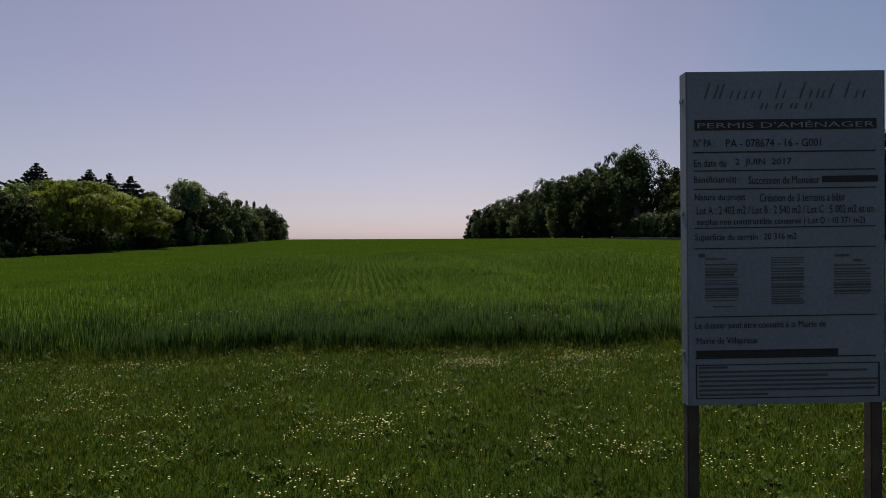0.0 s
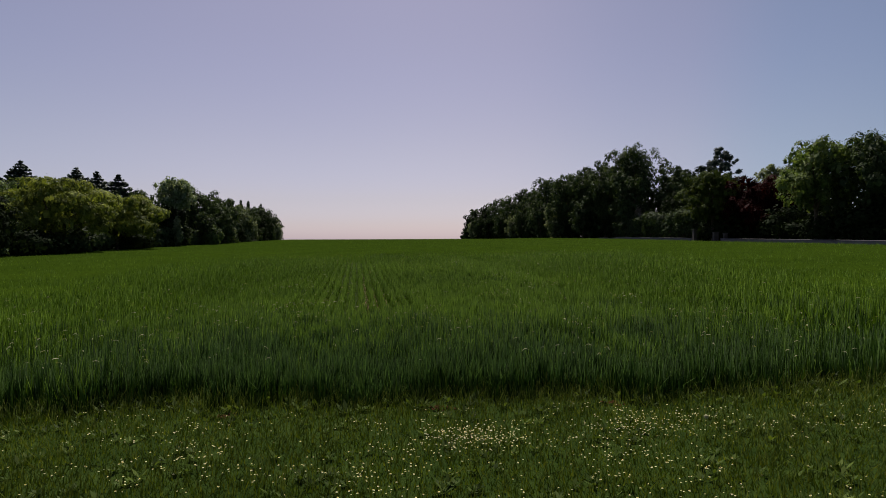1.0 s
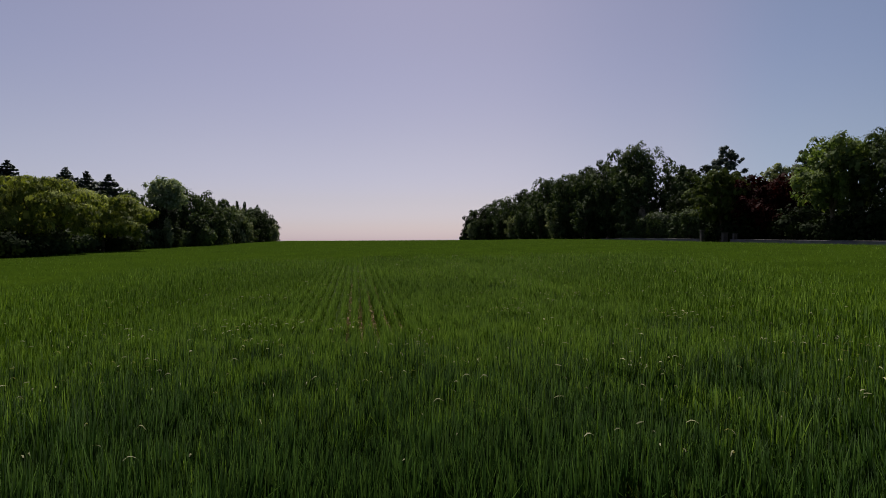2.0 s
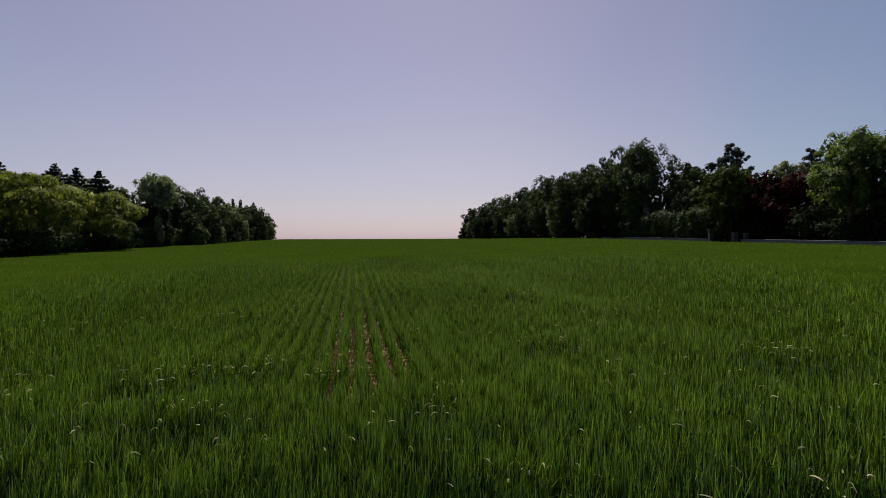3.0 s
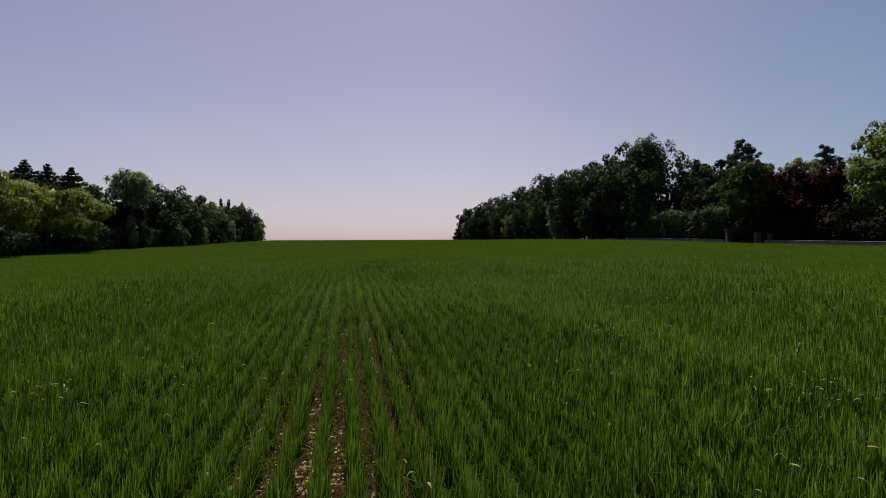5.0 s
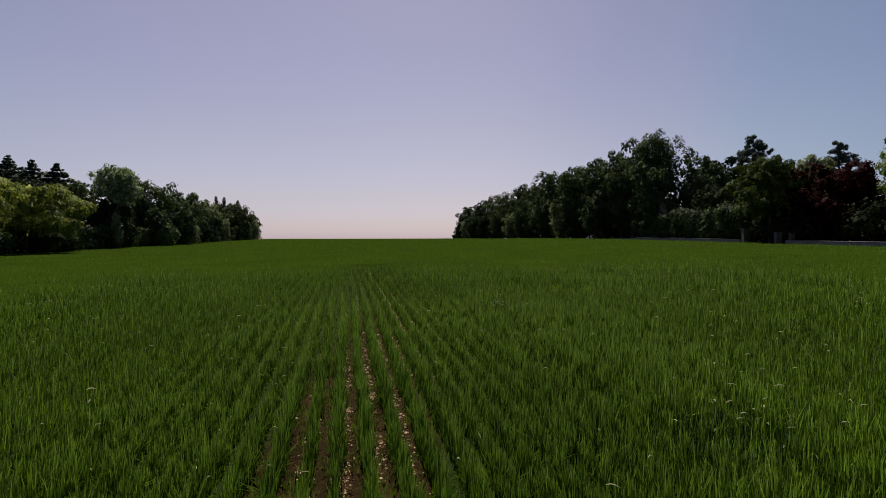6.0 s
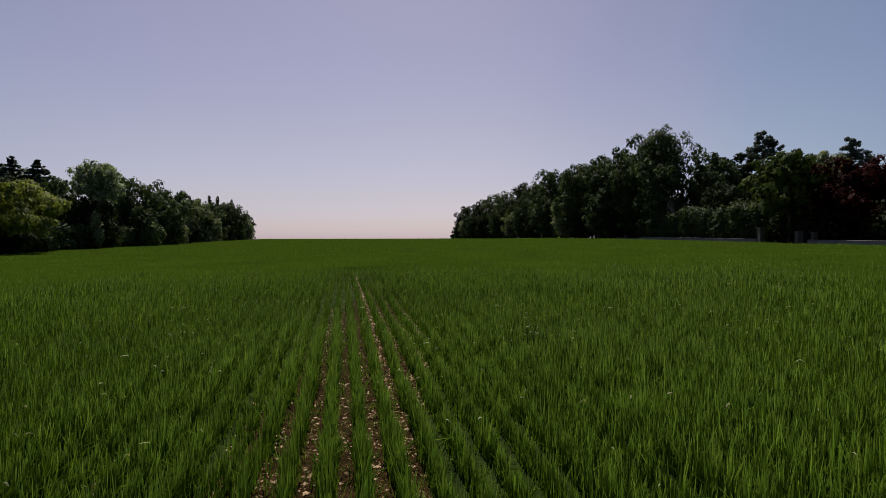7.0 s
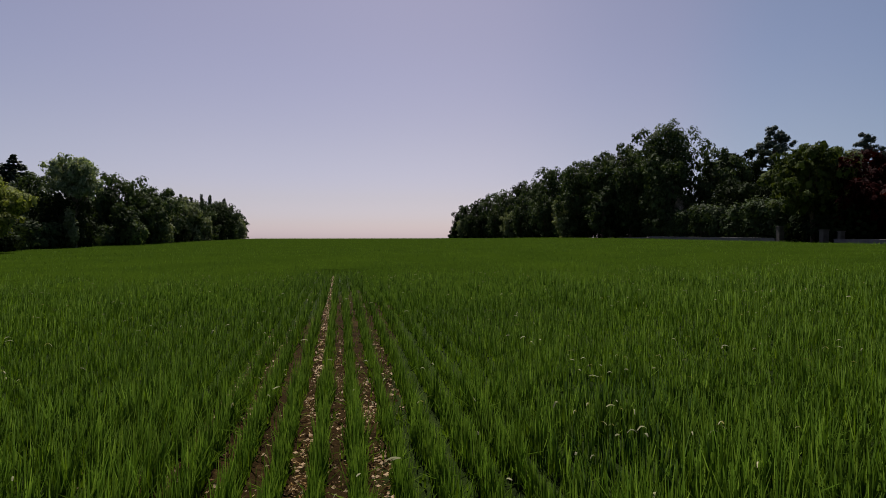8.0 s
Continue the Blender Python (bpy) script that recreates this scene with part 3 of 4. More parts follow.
broad_tree(20.5, 246, 15.4, 6.2, DEEP_SHADE, "dark rounded tree far along the wood", 0.55, 0.03)
broad_tree(16.8, 259, 14.2, 5.2, BROAD, "rounded tree near the wood's far end", 0.55, 0.03)
broad_tree(14.0, 272, 12.2, 3.6, DEEP_SHADE, "last tree at the wood's far end", 0.5, 0.02)
broad_tree(42.0, 186, 16.0, 7.0, DEEP_SHADE, "dark tree in the wood's back row", 0.85, density=8.0)
broad_tree(38.0, 215, 15.5, 7.0, DEEP_SHADE, "dark tree in the wood's back row", 0.85, density=8.0)
broad_tree(32.0, 245, 14.0, 7.0, DEEP_SHADE, "dark tree in the wood's back row", 0.85, density=8.0)
broad_tree(46.0, 150, 16.5, 7.0, DEEP_SHADE, "dark tree in the wood's back row", 0.85, density=8.0)
broad_tree(53.0, 106, 10.8, 5.5, DEEP_SHADE, "dark tree behind the clipped hedge", 0.48)
broad_tree(46.0, 112, 9.0, 5.0, DEEP_SHADE, "dark green garden tree behind the hedge", 0.45)
broad_tree(66.0, 134, 12.5, 6.0, DEEP_SHADE, "dark tree behind the pine", 0.55)
broad_tree(62.0, 112, 9.5, 6.0, DEEP_SHADE, "dark tree in the garden's back row", 0.85, density=8.0)
pine(60.4, 127, 19.4, 5.0, "tall dark pine with clumped needles above the gardens")
pine(78.4, 129, 19.2, 4.2, "dark pine standing far behind the copper tree", 0.5)
broad_tree(71.0, 126, 15.8, 4.4, SILVER, "pale airy tree beside the far pine", 0.42, 0.3, 10)
broad_tree(39.6, 86.5, 9.7, 4.4, OLIVE, "rounded dense lime tree above the gate", 0.26, 0.3, 13, 14, layer=0.6)
broad_tree(43.4, 81.0, 8.6, 4.6, COPPER, "dark red copper-leaved tree in the garden", 0.27, 0.12, 12)
broad_tree(55.0, 92, 8.6, 4.6, COPPER, "dark red copper-leaved tree behind the lime", 0.42, 0.05, 11)
broad_tree(42.3, 67.5, 11.0, 4.5, FRESH, "large light green tree in full leaf by the wall", 0.24, 0.36, 14)
broad_tree(46.2, 63.0, 11.4, 5.2, BROAD, "large dark green tree with loose upper twigs", 0.24, 0.22, 14, 13)
broad_tree(45.5, 48, 9.6, 4.8, YELLOW, "yellow-green tree beside the wall", 0.24, 0.22, 11)
broad_tree(47.0, 39, 9.0, 5.5, DEEP_SHADE, "dark tree beside the wall", 0.4, 0.05, 11)
broad_tree(59.0, 70, 9.0, 6.0, DEEP_SHADE, "dark tree in the garden's back row", 0.85, density=8.0)
broad_tree(58.0, 52, 9.0, 6.0, DEEP_SHADE, "dark tree in the garden's back row", 0.85, density=8.0)
RIGHT_EDGE = [(44.0, 40), (43.5, 47), (43.5, 54), (43.3, 61), (43.2, 68), (43.0, 75), (42.6, 80), (41.0, 94), (38.6, 130), (35.0, 138), (31.5, 145), (29.0, 158), (28.5, 168), (27.5, 180), (27.0, 193), (25.0, 206), (22.0, 222), (19.0, 237), (16.5, 250), (13.8, 262), (11.6, 275), (10.8, 279)]
for i, (sx, sy) in enumerate(RIGHT_EDGE):
    high = 3.4 + 0.5 * ((i * 7) % 4) if i < 8 else 5.0 + 0.6 * ((i * 5) % 4)
    if i >= 20:
        high = (6.0, 2.6)[i - 20]
    material, word = ((DEEP_SHADE, "dark green"), (DEEP_SHADE, "very dark green"), (BROAD if i >= 8 else DEEP_SHADE, "green"))[i % 3]
    sx = sx + (-0.4 if i < 6 else 2.4 if i < 8 else 1.2)
    shrub(sx, sy, float(ground_z(sx, sy)) + high, 2.5, material, word + " undergrowth shrub at the foot of the trees", 0.36, group="shrubs along the rising side", stretch=1.9)
# backing shrubs added to close sky gaps; their dark leaf colour holds shade
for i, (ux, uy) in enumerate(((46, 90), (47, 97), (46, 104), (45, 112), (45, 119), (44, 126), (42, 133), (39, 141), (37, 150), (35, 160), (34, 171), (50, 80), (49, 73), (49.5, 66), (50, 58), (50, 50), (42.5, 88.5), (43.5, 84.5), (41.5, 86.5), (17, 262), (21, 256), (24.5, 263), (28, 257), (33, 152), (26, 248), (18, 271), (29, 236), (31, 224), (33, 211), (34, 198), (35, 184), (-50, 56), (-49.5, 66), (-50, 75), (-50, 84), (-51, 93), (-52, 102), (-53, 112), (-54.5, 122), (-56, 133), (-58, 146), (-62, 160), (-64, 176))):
    shrub(ux, uy, float(ground_z(ux, uy)) + (6.8 if ux > 48 and uy < 82 else 4.6), 4.2, DEEP_SHADE, "undergrowth added to fill the wood's floor, leaves coloured dark for shade", 0.5, group="undergrowth thickets", stretch=1.3, density=7.0)
for i, hy in enumerate(np.arange(93, 125, 4.0)):
    hx = 40.2 - (hy - 93) * 0.075
    shrub(hx, float(hy), 5.2 + 0.35 * math.sin(i * 2.1), 2.0, BROAD, "tall loosely clipped hedge bush behind the low wall", 0.3, "hedge_bush", "hedge", "hedge bushes", 1.4)
shrub(39.6, 117.5, 7.0, 1.2, BLOSSOM, "pale flowering bush above the hedge", 0.3, "flowering_bush")

# more backing shrubs, added to block the bright horizon behind the gardens
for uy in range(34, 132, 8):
    shrub(64 + 2 * math.sin(uy), uy, float(ground_z(64, uy)) + 5.0, 4.6, DEEP_SHADE, "undergrowth added behind the garden wall, leaves coloured dark for shade", 0.55, group="undergrowth thickets", stretch=1.4, density=5.0)
# lower trees that stand out before the tall rows
for i, (tx, ty, tall, tr) in enumerate(((33.0, 136, 9.6, 3.0), (29.2, 150, 8.2, 2.8), (27.8, 163, 10.6, 3.2), (27.4, 176, 7.6, 2.8), (26.4, 189, 10.2, 3.2), (25.2, 201, 8.4, 2.8), (22.6, 215, 10.2, 3.2), (19.6, 231, 8.6, 3.2), (17.0, 244, 9.4, 3.2), (14.2, 258, 7.6, 2.8))):
    material, word = ((BROAD, "green"), (SILVER, "grey-green"), (BROAD, "leafy green"), (DEEP_SHADE, "dark green"))[i % 4]
    broad_tree(tx, ty, float(ground_z(tx, ty)) + tall, tr, material, "lower " + word + " tree leaning out of the wood's edge", 0.46, 0.03, 9, group="lower trees along the rising side")
for i, (tx, ty, tall, tr) in enumerate(((-46.2, 118, 6.6, 2.4), (-49.2, 136, 7.4, 2.6), (-51.6, 150, 6.8, 2.6), (-55.2, 166, 8.0, 2.8), (-57.0, 178, 6.4, 2.6), (-59.4, 195, 8.4, 3.0), (-61.0, 211, 7.0, 2.8))):
    material, word = ((BROAD, "green"), (SILVER, "grey-green"), (DEEP_SHADE, "dark green"))[i % 3]
    broad_tree(tx, ty, float(ground_z(tx, ty)) + tall, tr, material, "lower " + word + " tree at the front of the wood", 0.44, 0.03, 9, group="lower trees along the falling side")

# ---- low garden wall and gate ----
def wall_run(name, a, b, high, wide=0.3):
    """A straight wall between two places, its foot in the ground, with a coping."""
    (ax, ay), (bx, by) = a, b
    za, zb = float(ground_z(ax, ay)), float(ground_z(bx, by))
    run = Vector((bx - ax, by - ay, zb - za))
    ob = thing(name, (ax, ay, za), "low grey rendered garden wall with a flat coping", "wall", "garden walls", "structure")
    side = Vector((-run.y, run.x, 0)).normalized() * wide / 2
    for piece, z0, z1, grow in (("wall_body", -0.4, high, 1.0), ("coping", high, high + 0.07, 1.3)):
        bm = bmesh.new()
        quad = []
        for z in (z0, z1):
            quad.append([bm.verts.new(p + s * side * grow + Vector((0, 0, z))) for p, s in ((Vector(), -1), (run, -1), (run, 1), (Vector(), 1))])
        bm.faces.new(quad[0][::-1])
        bm.faces.new(quad[1])
        for k in range(4):
            bm.faces.new((quad[0][k], quad[0][(k + 1) % 4], quad[1][(k + 1) % 4], quad[1][k]))
        bmesh.ops.bevel(bm, geom=bm.edges[:], offset=0.015, segments=1, affect="EDGES")
        part(piece, bm, WALL, ob)
    return ob


wall_run("garden_wall", (40.6, 30), (38.6, 81.8), 0.5)
wall_run("garden_wall", (38.9, 91.6), (36.6, 122), 0.5)
wall_run("garden_wall", (36.6, 122.05), (36.45, 141), 0.3)


def pillar(x, y, wide, high, label, lean=0.0):
    base = float(ground_z(x, y))
    ob = thing("gate_pillar", (x, y, base), label, "gate pillar", "gate pillars")
    ob.rotation_euler = (0, lean, 0)
    part("shaft", box(-wide / 2, -wide / 2, -0.3, wide / 2, wide / 2, high, 0.03), PILLAR, ob)
    part("cap", box(-wide / 2 - 0.05, -wide / 2 - 0.05, high, wide / 2 + 0.05, wide / 2 + 0.05, high + 0.12, 0.03), PILLAR, ob)


pillar(39.0, 90.9, 0.6, 1.75, "tall weathered stone gate pillar at the drive")
pillar(38.3, 82.9, 0.6, 1.35, "shorter weathered stone gate pillar at the drive")
pillar(38.9, 81.4, 0.45, 1.2, "slim pale gate pillar against the wall's end")

# ---- notice board ----
BX, BY, BZ = 1.2505, 2.905, -0.828      # the panel's lower left front corner
BW, BH = 1.0, 1.675
foot = float(ground_z(BX + 0.5, BY))
board = thing("notice_board", (BX + BW / 2, BY, foot), "white planning notice board with black print on two timber posts", "notice board")
board.rotation_euler = (0, radians(-0.8), radians(0.9))


def bpart(name, x0, y0, z0, x1, y1, z1, material, bevel=0.0, label="", parent=None):
    """A board part in metres from the panel's lower left front corner, y to the back."""
    off = (BX - (BX + BW / 2), 0, BZ - foot)
    return part(name, box(x0 + off[0], y0, z0 + off[2], x1 + off[0], y1, z1 + off[2], bevel), material, parent or board, label)


panel = bpart("panel", 0, 0, 0, BW, 0.012, BH, SHADED_BOARD, 0.002, "white printed panel, shade put into its blue-grey colour")
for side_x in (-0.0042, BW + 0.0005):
    bpart("edge_return", side_x, 0.0, 0.0, side_x + 0.0037, 0.07, BH, SHADED_BOARD, 0.001, "white folded edge of the panel in the same shaded colour")
for left in (0.0, BW - 0.06):
    post = bpart("post", left, 0.014, foot - BZ - 0.5, left + 0.06, 0.068, BH - 0.01, TIMBER, 0.005, "pale sawn timber post")
for high in (0.22, 0.93, 1.5):
    bpart("rail", 0.072, 0.016, high, BW - 0.072, 0.06, high + 0.09, TIMBER, 0.004, "sawn timber rail behind the panel")
    bpart("clip", -0.008, 0.03, high + 0.03, -0.0045, 0.066, high + 0.05, STEEL, 0.001, "small metal fixing on the post")


def on_board(px, py):
    """From the panel's own grid (345 across, 585 down) to metres."""
    return px / 345 * BW, BH - py / 585 * BH


def rule(x0, y0, x1, y1, material=INK, name="rule_line"):
    (a, d), (b, c) = on_board(x0, y1), on_board(x1, y0)
    bpart(name, a, -0.0035, d, b, -0.0005, c, material, parent=panel)


def words(text, x0, y0, x1, y1, material=INK, name="printed_word"):
    """A line of print that fills the given patch of the panel."""
    curve = bpy.data.curves.new("print", "FONT")
    curve.body, curve.extrude, curve.resolution_u = text, 0.0, 2
    tmp = bpy.data.objects.new("print", curve)
    scene.collection.objects.link(tmp)
    bpy.context.view_layer.update()
    me = bpy.data.meshes.new_from_object(tmp.evaluated_get(bpy.context.evaluated_depsgraph_get()))
    bpy.data.objects.remove(tmp)
    bpy.data.curves.remove(curve)
    co = np.array([v.co[:] for v in me.vertices])
    faces = [tuple(p.vertices) for p in me.polygons]
    bpy.data.meshes.remove(me)
    low, high = co.min(0), co.max(0)
    (a, d), (b, c) = on_board(x0, y1), on_board(x1, y0)
    # one part a word: split where the print leaves a wide gap
    spans, cuts = sorted((min(co[k, 0] for k in f), max(co[k, 0] for k in f)) for f in faces), []
    reach = spans[0][1]
    for start, end in spans:
        if start - reach > 0.17:
            cuts.append((start + reach) / 2)
        reach = max(reach, end)
    word_of = np.searchsorted(cuts, co[:, 0])
    place = np.empty_like(co)
    place[:, 0] = a - BW / 2 + (co[:, 0] - low[0]) * (b - a) / (high[0] - low[0])
    place[:, 1] = -0.0055 if material is not INK else -0.0035
    place[:, 2] = BZ + d - foot + (co[:, 1] - low[1]) * (c - d) / (high[1] - low[1])
    for w in range(len(cuts) + 1):
        index = np.flatnonzero(word_of == w)
        back = {int(k): i for i, k in enumerate(index)}
        word = bpy.data.meshes.new(name)
        word.from_pydata(place[index].tolist(), [], [[back[k] for k in f] for f in faces if f[0] in back])
        word.materials.append(material)
        child(new(name, word), panel)


# the owner's mark and the telephone number as plain slanted strokes
def strokes(x0, x1, y0, y1, widths, material):
    (a, d), (b, c) = on_board(x0, y1), on_board(x1, y0)
    at, total = 0.0, sum(w + 0.45 for w, _ in widths)
    for w, tall in widths:
        xa, xb = a + (b - a) * at / total, a + (b - a) * (at + w) / total
        top = d + (c - d) * tall
        lean = (top - d) * 0.35
        thin = min(0.007, xb - xa)
        quad = [(xa, d), (xa + thin, d), (xa + thin + lean, top), (xa + lean, top)]
        at += w + 0.45
        if tall:
            bm = bmesh.new()
            bm.faces.new([bm.verts.new((x - BW / 2, -0.003, BZ + z - foot)) for x, z in quad])
            part("mark_bar", bm, material, panel)


strokes(30, 322, 20, 48, [(0.8, 1.0), (0.25, 0.9), (1.0, 0.95), (0.5, 0.5), (0.5, 0.5), (0.5, 0.5), (0.5, 0.5), (0.5, 0.5), (0.9, 0.0), (0.5, 1.0), (0.5, 0.5), (0.9, 0.0), (0.8, 1.0), (0.5, 0.5), (0.3, 0.6), (0.5, 0.5), (0.3, 0.9), (0.9, 0.0), (1.0, 1.0), (0.5, 0.5), (0.8, 0.5)], FAINT)
strokes(128, 222, 56, 66, [(0.5, 1.0)] * 2 + [(0.6, 0.0)] + [(0.5, 1.0)] * 2 + [(0.6, 0.0)] + [(0.5, 1.0)] * 2 + [(0.6, 0.0)] + [(0.5, 1.0)] * 2, FAINT)
rule(14, 84, 331, 102, INK, "title_band")
BANDTEXT = plain_material("band_lettering", (0.2, 0.21, 0.22), (0.25, 0.26, 0.27), 8, 0.6, 0.02, 0.001)
words("PERMIS D'AMÉNAGER", 18, 87, 327, 99, BANDTEXT, "title_word")
words("N° PA :", 12, 117, 48, 131)
words("PA - 078674 - 16 - G001", 68, 118, 234, 132)
rule(12, 139.5, 329, 141.5)
words("En date du", 12, 153, 68, 166)
words("2  JUIN  2017", 84, 152, 182, 166)
rule(13, 172, 328, 173.6)
words("Bénéficiaire(s) :", 12, 182, 92, 197)
words("Succession de Monsieur", 107, 183, 231, 197)
rule(236, 184, 333, 195, INK, "name_bar")
rule(12, 204, 329, 205.6)
words("Nature du projet", 13, 213, 101, 228)
words("Création de 3 terrains à bâtir", 126, 214, 276, 228)
words("Lot A : 2 402 m2 / Lot B : 2 540 m2 / Lot C : 5 002 m2 et un", 16, 235, 325, 249)
words("surplus non constructible conservé ( Lot D : 10 371 m2)", 16, 256, 310, 271)
rule(12, 272, 329, 273.6)
words("Superficie du terrain : 20 316 m2", 13, 283, 190, 298)
rule(12, 308, 329, 309.6)
rng_print = random.Random(5)
for x0, x1, y0, y1 in ((30, 88, 336, 402), (146, 203, 326, 408), (256, 320, 340, 394)):
    y = y0
    while y < y1:
        tall = rng_print.choice((1.2, 1.2, 2.0, 4.0))
        rule(x0, y, x1 - rng_print.choice((0, 0, 0, 3, 8)), min(y + tall, y1), FAINT, "small_print_bar")
        y += tall + rng_print.choice((2.0, 3.0, 4.5))
rule(20, 318, 30, 324, FAINT, "small_print_bar")
rule(30, 326, 66, 328, FAINT, "small_print_bar")
rule(258, 322, 282, 326, FAINT, "small_print_bar")
rule(290, 331, 304, 335, FAINT, "small_print_bar")
rule(44, 410, 80, 412, FAINT, "small_print_bar")
rule(11, 428, 329, 429.6)
words("Le dossier peut être consulté à la Mairie de", 12, 438, 241, 453)
words("Mairie de Villepreux", 14, 465, 121, 480)
rule(14, 488, 262, 500, INK, "address_bar")
rule(12, 500.5, 329, 502.5)
for x0, y0, x1, y1 in ((13, 513, 335, 514.4), (13, 588 - 16, 335, 588 - 14.6), (13, 513, 14.4, 573), (333.6, 513, 335, 573)):
    rule(x0, y0, x1, y1)
for k, wide in enumerate((50, 295, 225, 318, 312, 308, 120)):
    rule(18, 516.5 + k * 8, 18 + wide, 520 + k * 8, FAINT, "small_print_bar")


# ---- the crop ----
ROW, PHASE, DRIFT = 0.27, 1.015, 0.145      # metres between drill rows, their offset, and how far they drift across per metre


def nearest(x, y):
    """About how near the walk comes to a place while it is in view."""
    side = np.abs(x + 0.4) / 0.74
    ahead = np.where(y > 33, y - 28.2, 4.4)
    return np.maximum(np.maximum(side, ahead), 4.4)


def patches(x, y, size, seed):
    rng = np.random.default_rng(seed)
    out = 0
    for k in range(5):
        a, f = rng.random() * math.tau, (0.6 + rng.random()) * math.tau / size
        out = out + np.sin((x * math.cos(a) + y * math.sin(a)) * f + rng.random() * 6 + 1.3 * np.sin((y * math.cos(a) - x * math.sin(a)) * f * 0.6 + k))
    return out / 5


def blades(x, y, z, high, wide, rng, segments, lean=0.17, bend=0.45, tuft=None, soft_share=0.0, even=0.0):
    """Upright pointed leaves: rows of corners, faces with three corners each, and normals that lean to the sky by soft_share."""
    n = len(x)
    a = rng.random(n) * math.tau if tuft is None else tuft + 0.9 * rng.normal(size=n)
    lx, ly = np.cos(a), np.sin(a)
    b = (rng.random(n) - 0.5) * math.pi
    sx, sy = np.cos(b), np.sin(b)
    share = np.broadcast_to(soft_share, (n,))

    def facing(s):
        k = np.clip(share * ((0.25 + 1.1 * s) * (1 - even) + 0.9 * even), 0, 0.95)
        normal = np.stack([sy * (1 - k), -sx * (1 - k), k + 0.03], 1)
        return normal / np.linalg.norm(normal, axis=1, keepdims=True)

    tilt = lean * rng.normal(size=n)
    curl = bend * rng.random(n) ** 1.5
    def at(s, w):
        off = high * (tilt * s + curl * s * s)
        zz = z + high * (s - 0.35 * curl * s * s)
        return np.stack([x + lx * off + sx * w, y + ly * off + sy * w, zz], 1)
    if segments == 2:
        v = np.stack([at(0, -wide * 0.35), at(0, wide * 0.35), at(0.5, wide * 0.5), at(0.5, -wide * 0.5), at(1, 0 * wide)], 1).reshape(-1, 3)
        f = (np.array([[0, 1, 2], [0, 2, 3], [3, 2, 4]])[None] + 5 * np.arange(n)[:, None, None]).reshape(-1, 3)
    else:
        v = np.stack([at(0, -wide * 0.5), at(0, wide * 0.5), at(1, 0 * wide)], 1).reshape(-1, 3)
        f = np.arange(3 * n).reshape(-1, 3)
    return v, f, np.stack([facing(h) for h in ((0, 0, 0.5, 0.5, 1) if segments == 2 else (0, 0, 1))], 1).reshape(-1, 3)


def crop_area(x0, x1, y0, y1, density, seed):
    rng = np.random.default_rng(seed)
    n = int((x1 - x0) * (y1 - y0) * density)
    return rng.random(n) * (x1 - x0) + x0, rng.random(n) * (y1 - y0) + y0, rng


# bare strips along the rows: place counted in rows from the first, where each begins and ends along the field, how bare
STRIPS = [(-1.6, 15.0, 17.2, 0.35), (-0.1, 15.2, 22, 0.7), (-0.95, 17, 30, 0.4), (1.05, 15.0, 23.5, 0.95), (2.1, 15.5, 23.2, 0.95), (3.05, 16, 21.5, 0.7),
          (4.0, 16.4, 18.6, 0.35), (2.45, 22.8, 33, 0.8), (3.7, 22.8, 30.4, 0.95), (4.82, 22.8, 30.8, 1.0), (4.85, 30, 39, 0.35), (5.95, 23.6, 31.4, 0.9), (5.85, 30, 40, 0.2), (6.95, 27, 31.6, 0.9), (6.95, 31, 34, 0.3),
          (8.05, 26.5, 56, 1.0), (9.06, 29.5, 33, 0.9), (9.06, 32, 38, 0.5), (10.15, 31, 36, 0.85), (11.2, 33, 38, 0.4)]


def bareness(x, y):
    """How bare a place is, so that the soil shows."""
    place = (x + DRIFT * y - PHASE) / ROW - 0.5
    out = np.zeros(np.shape(x))
    for n, (k, a, b, most) in enumerate(STRIPS):
        m = (np.abs(place - k) < 0.6) & (y > a) & (y < b)
        py = y[m]
        window = np.clip((py - a) / 0.8, 0, 1) * np.clip((b - py) / 2.5, 0, 1)
        ragged = np.clip(0.95 + 0.45 * np.sin(py * 2.3 + n * 2.0) * np.sin(py * 0.8 + n) + 0.25 * np.sin(py * 7.1 + n * 3), 0.25, 1)
        off = np.abs(place[m] - k + 0.06 * np.sin(py * 3.1 + n) + 0.04 * np.sin(py * 9.3 + n))
        out[m] = np.maximum(out[m], most * window * ragged * np.clip((0.31 + 0.07 * np.sin(py * 13 + n) - off) / 0.15, 0, 1))
    return out


def edge_y(x):
    return 9.15 + 0.05 * x + 0.14 * np.sin(x * 1.7) + 0.10 * np.sin(x * 4.3 + 1) + 0.12 * np.maximum(0, np.sin(x * 9.7 + 2 * np.sin(x * 1.3))) ** 3


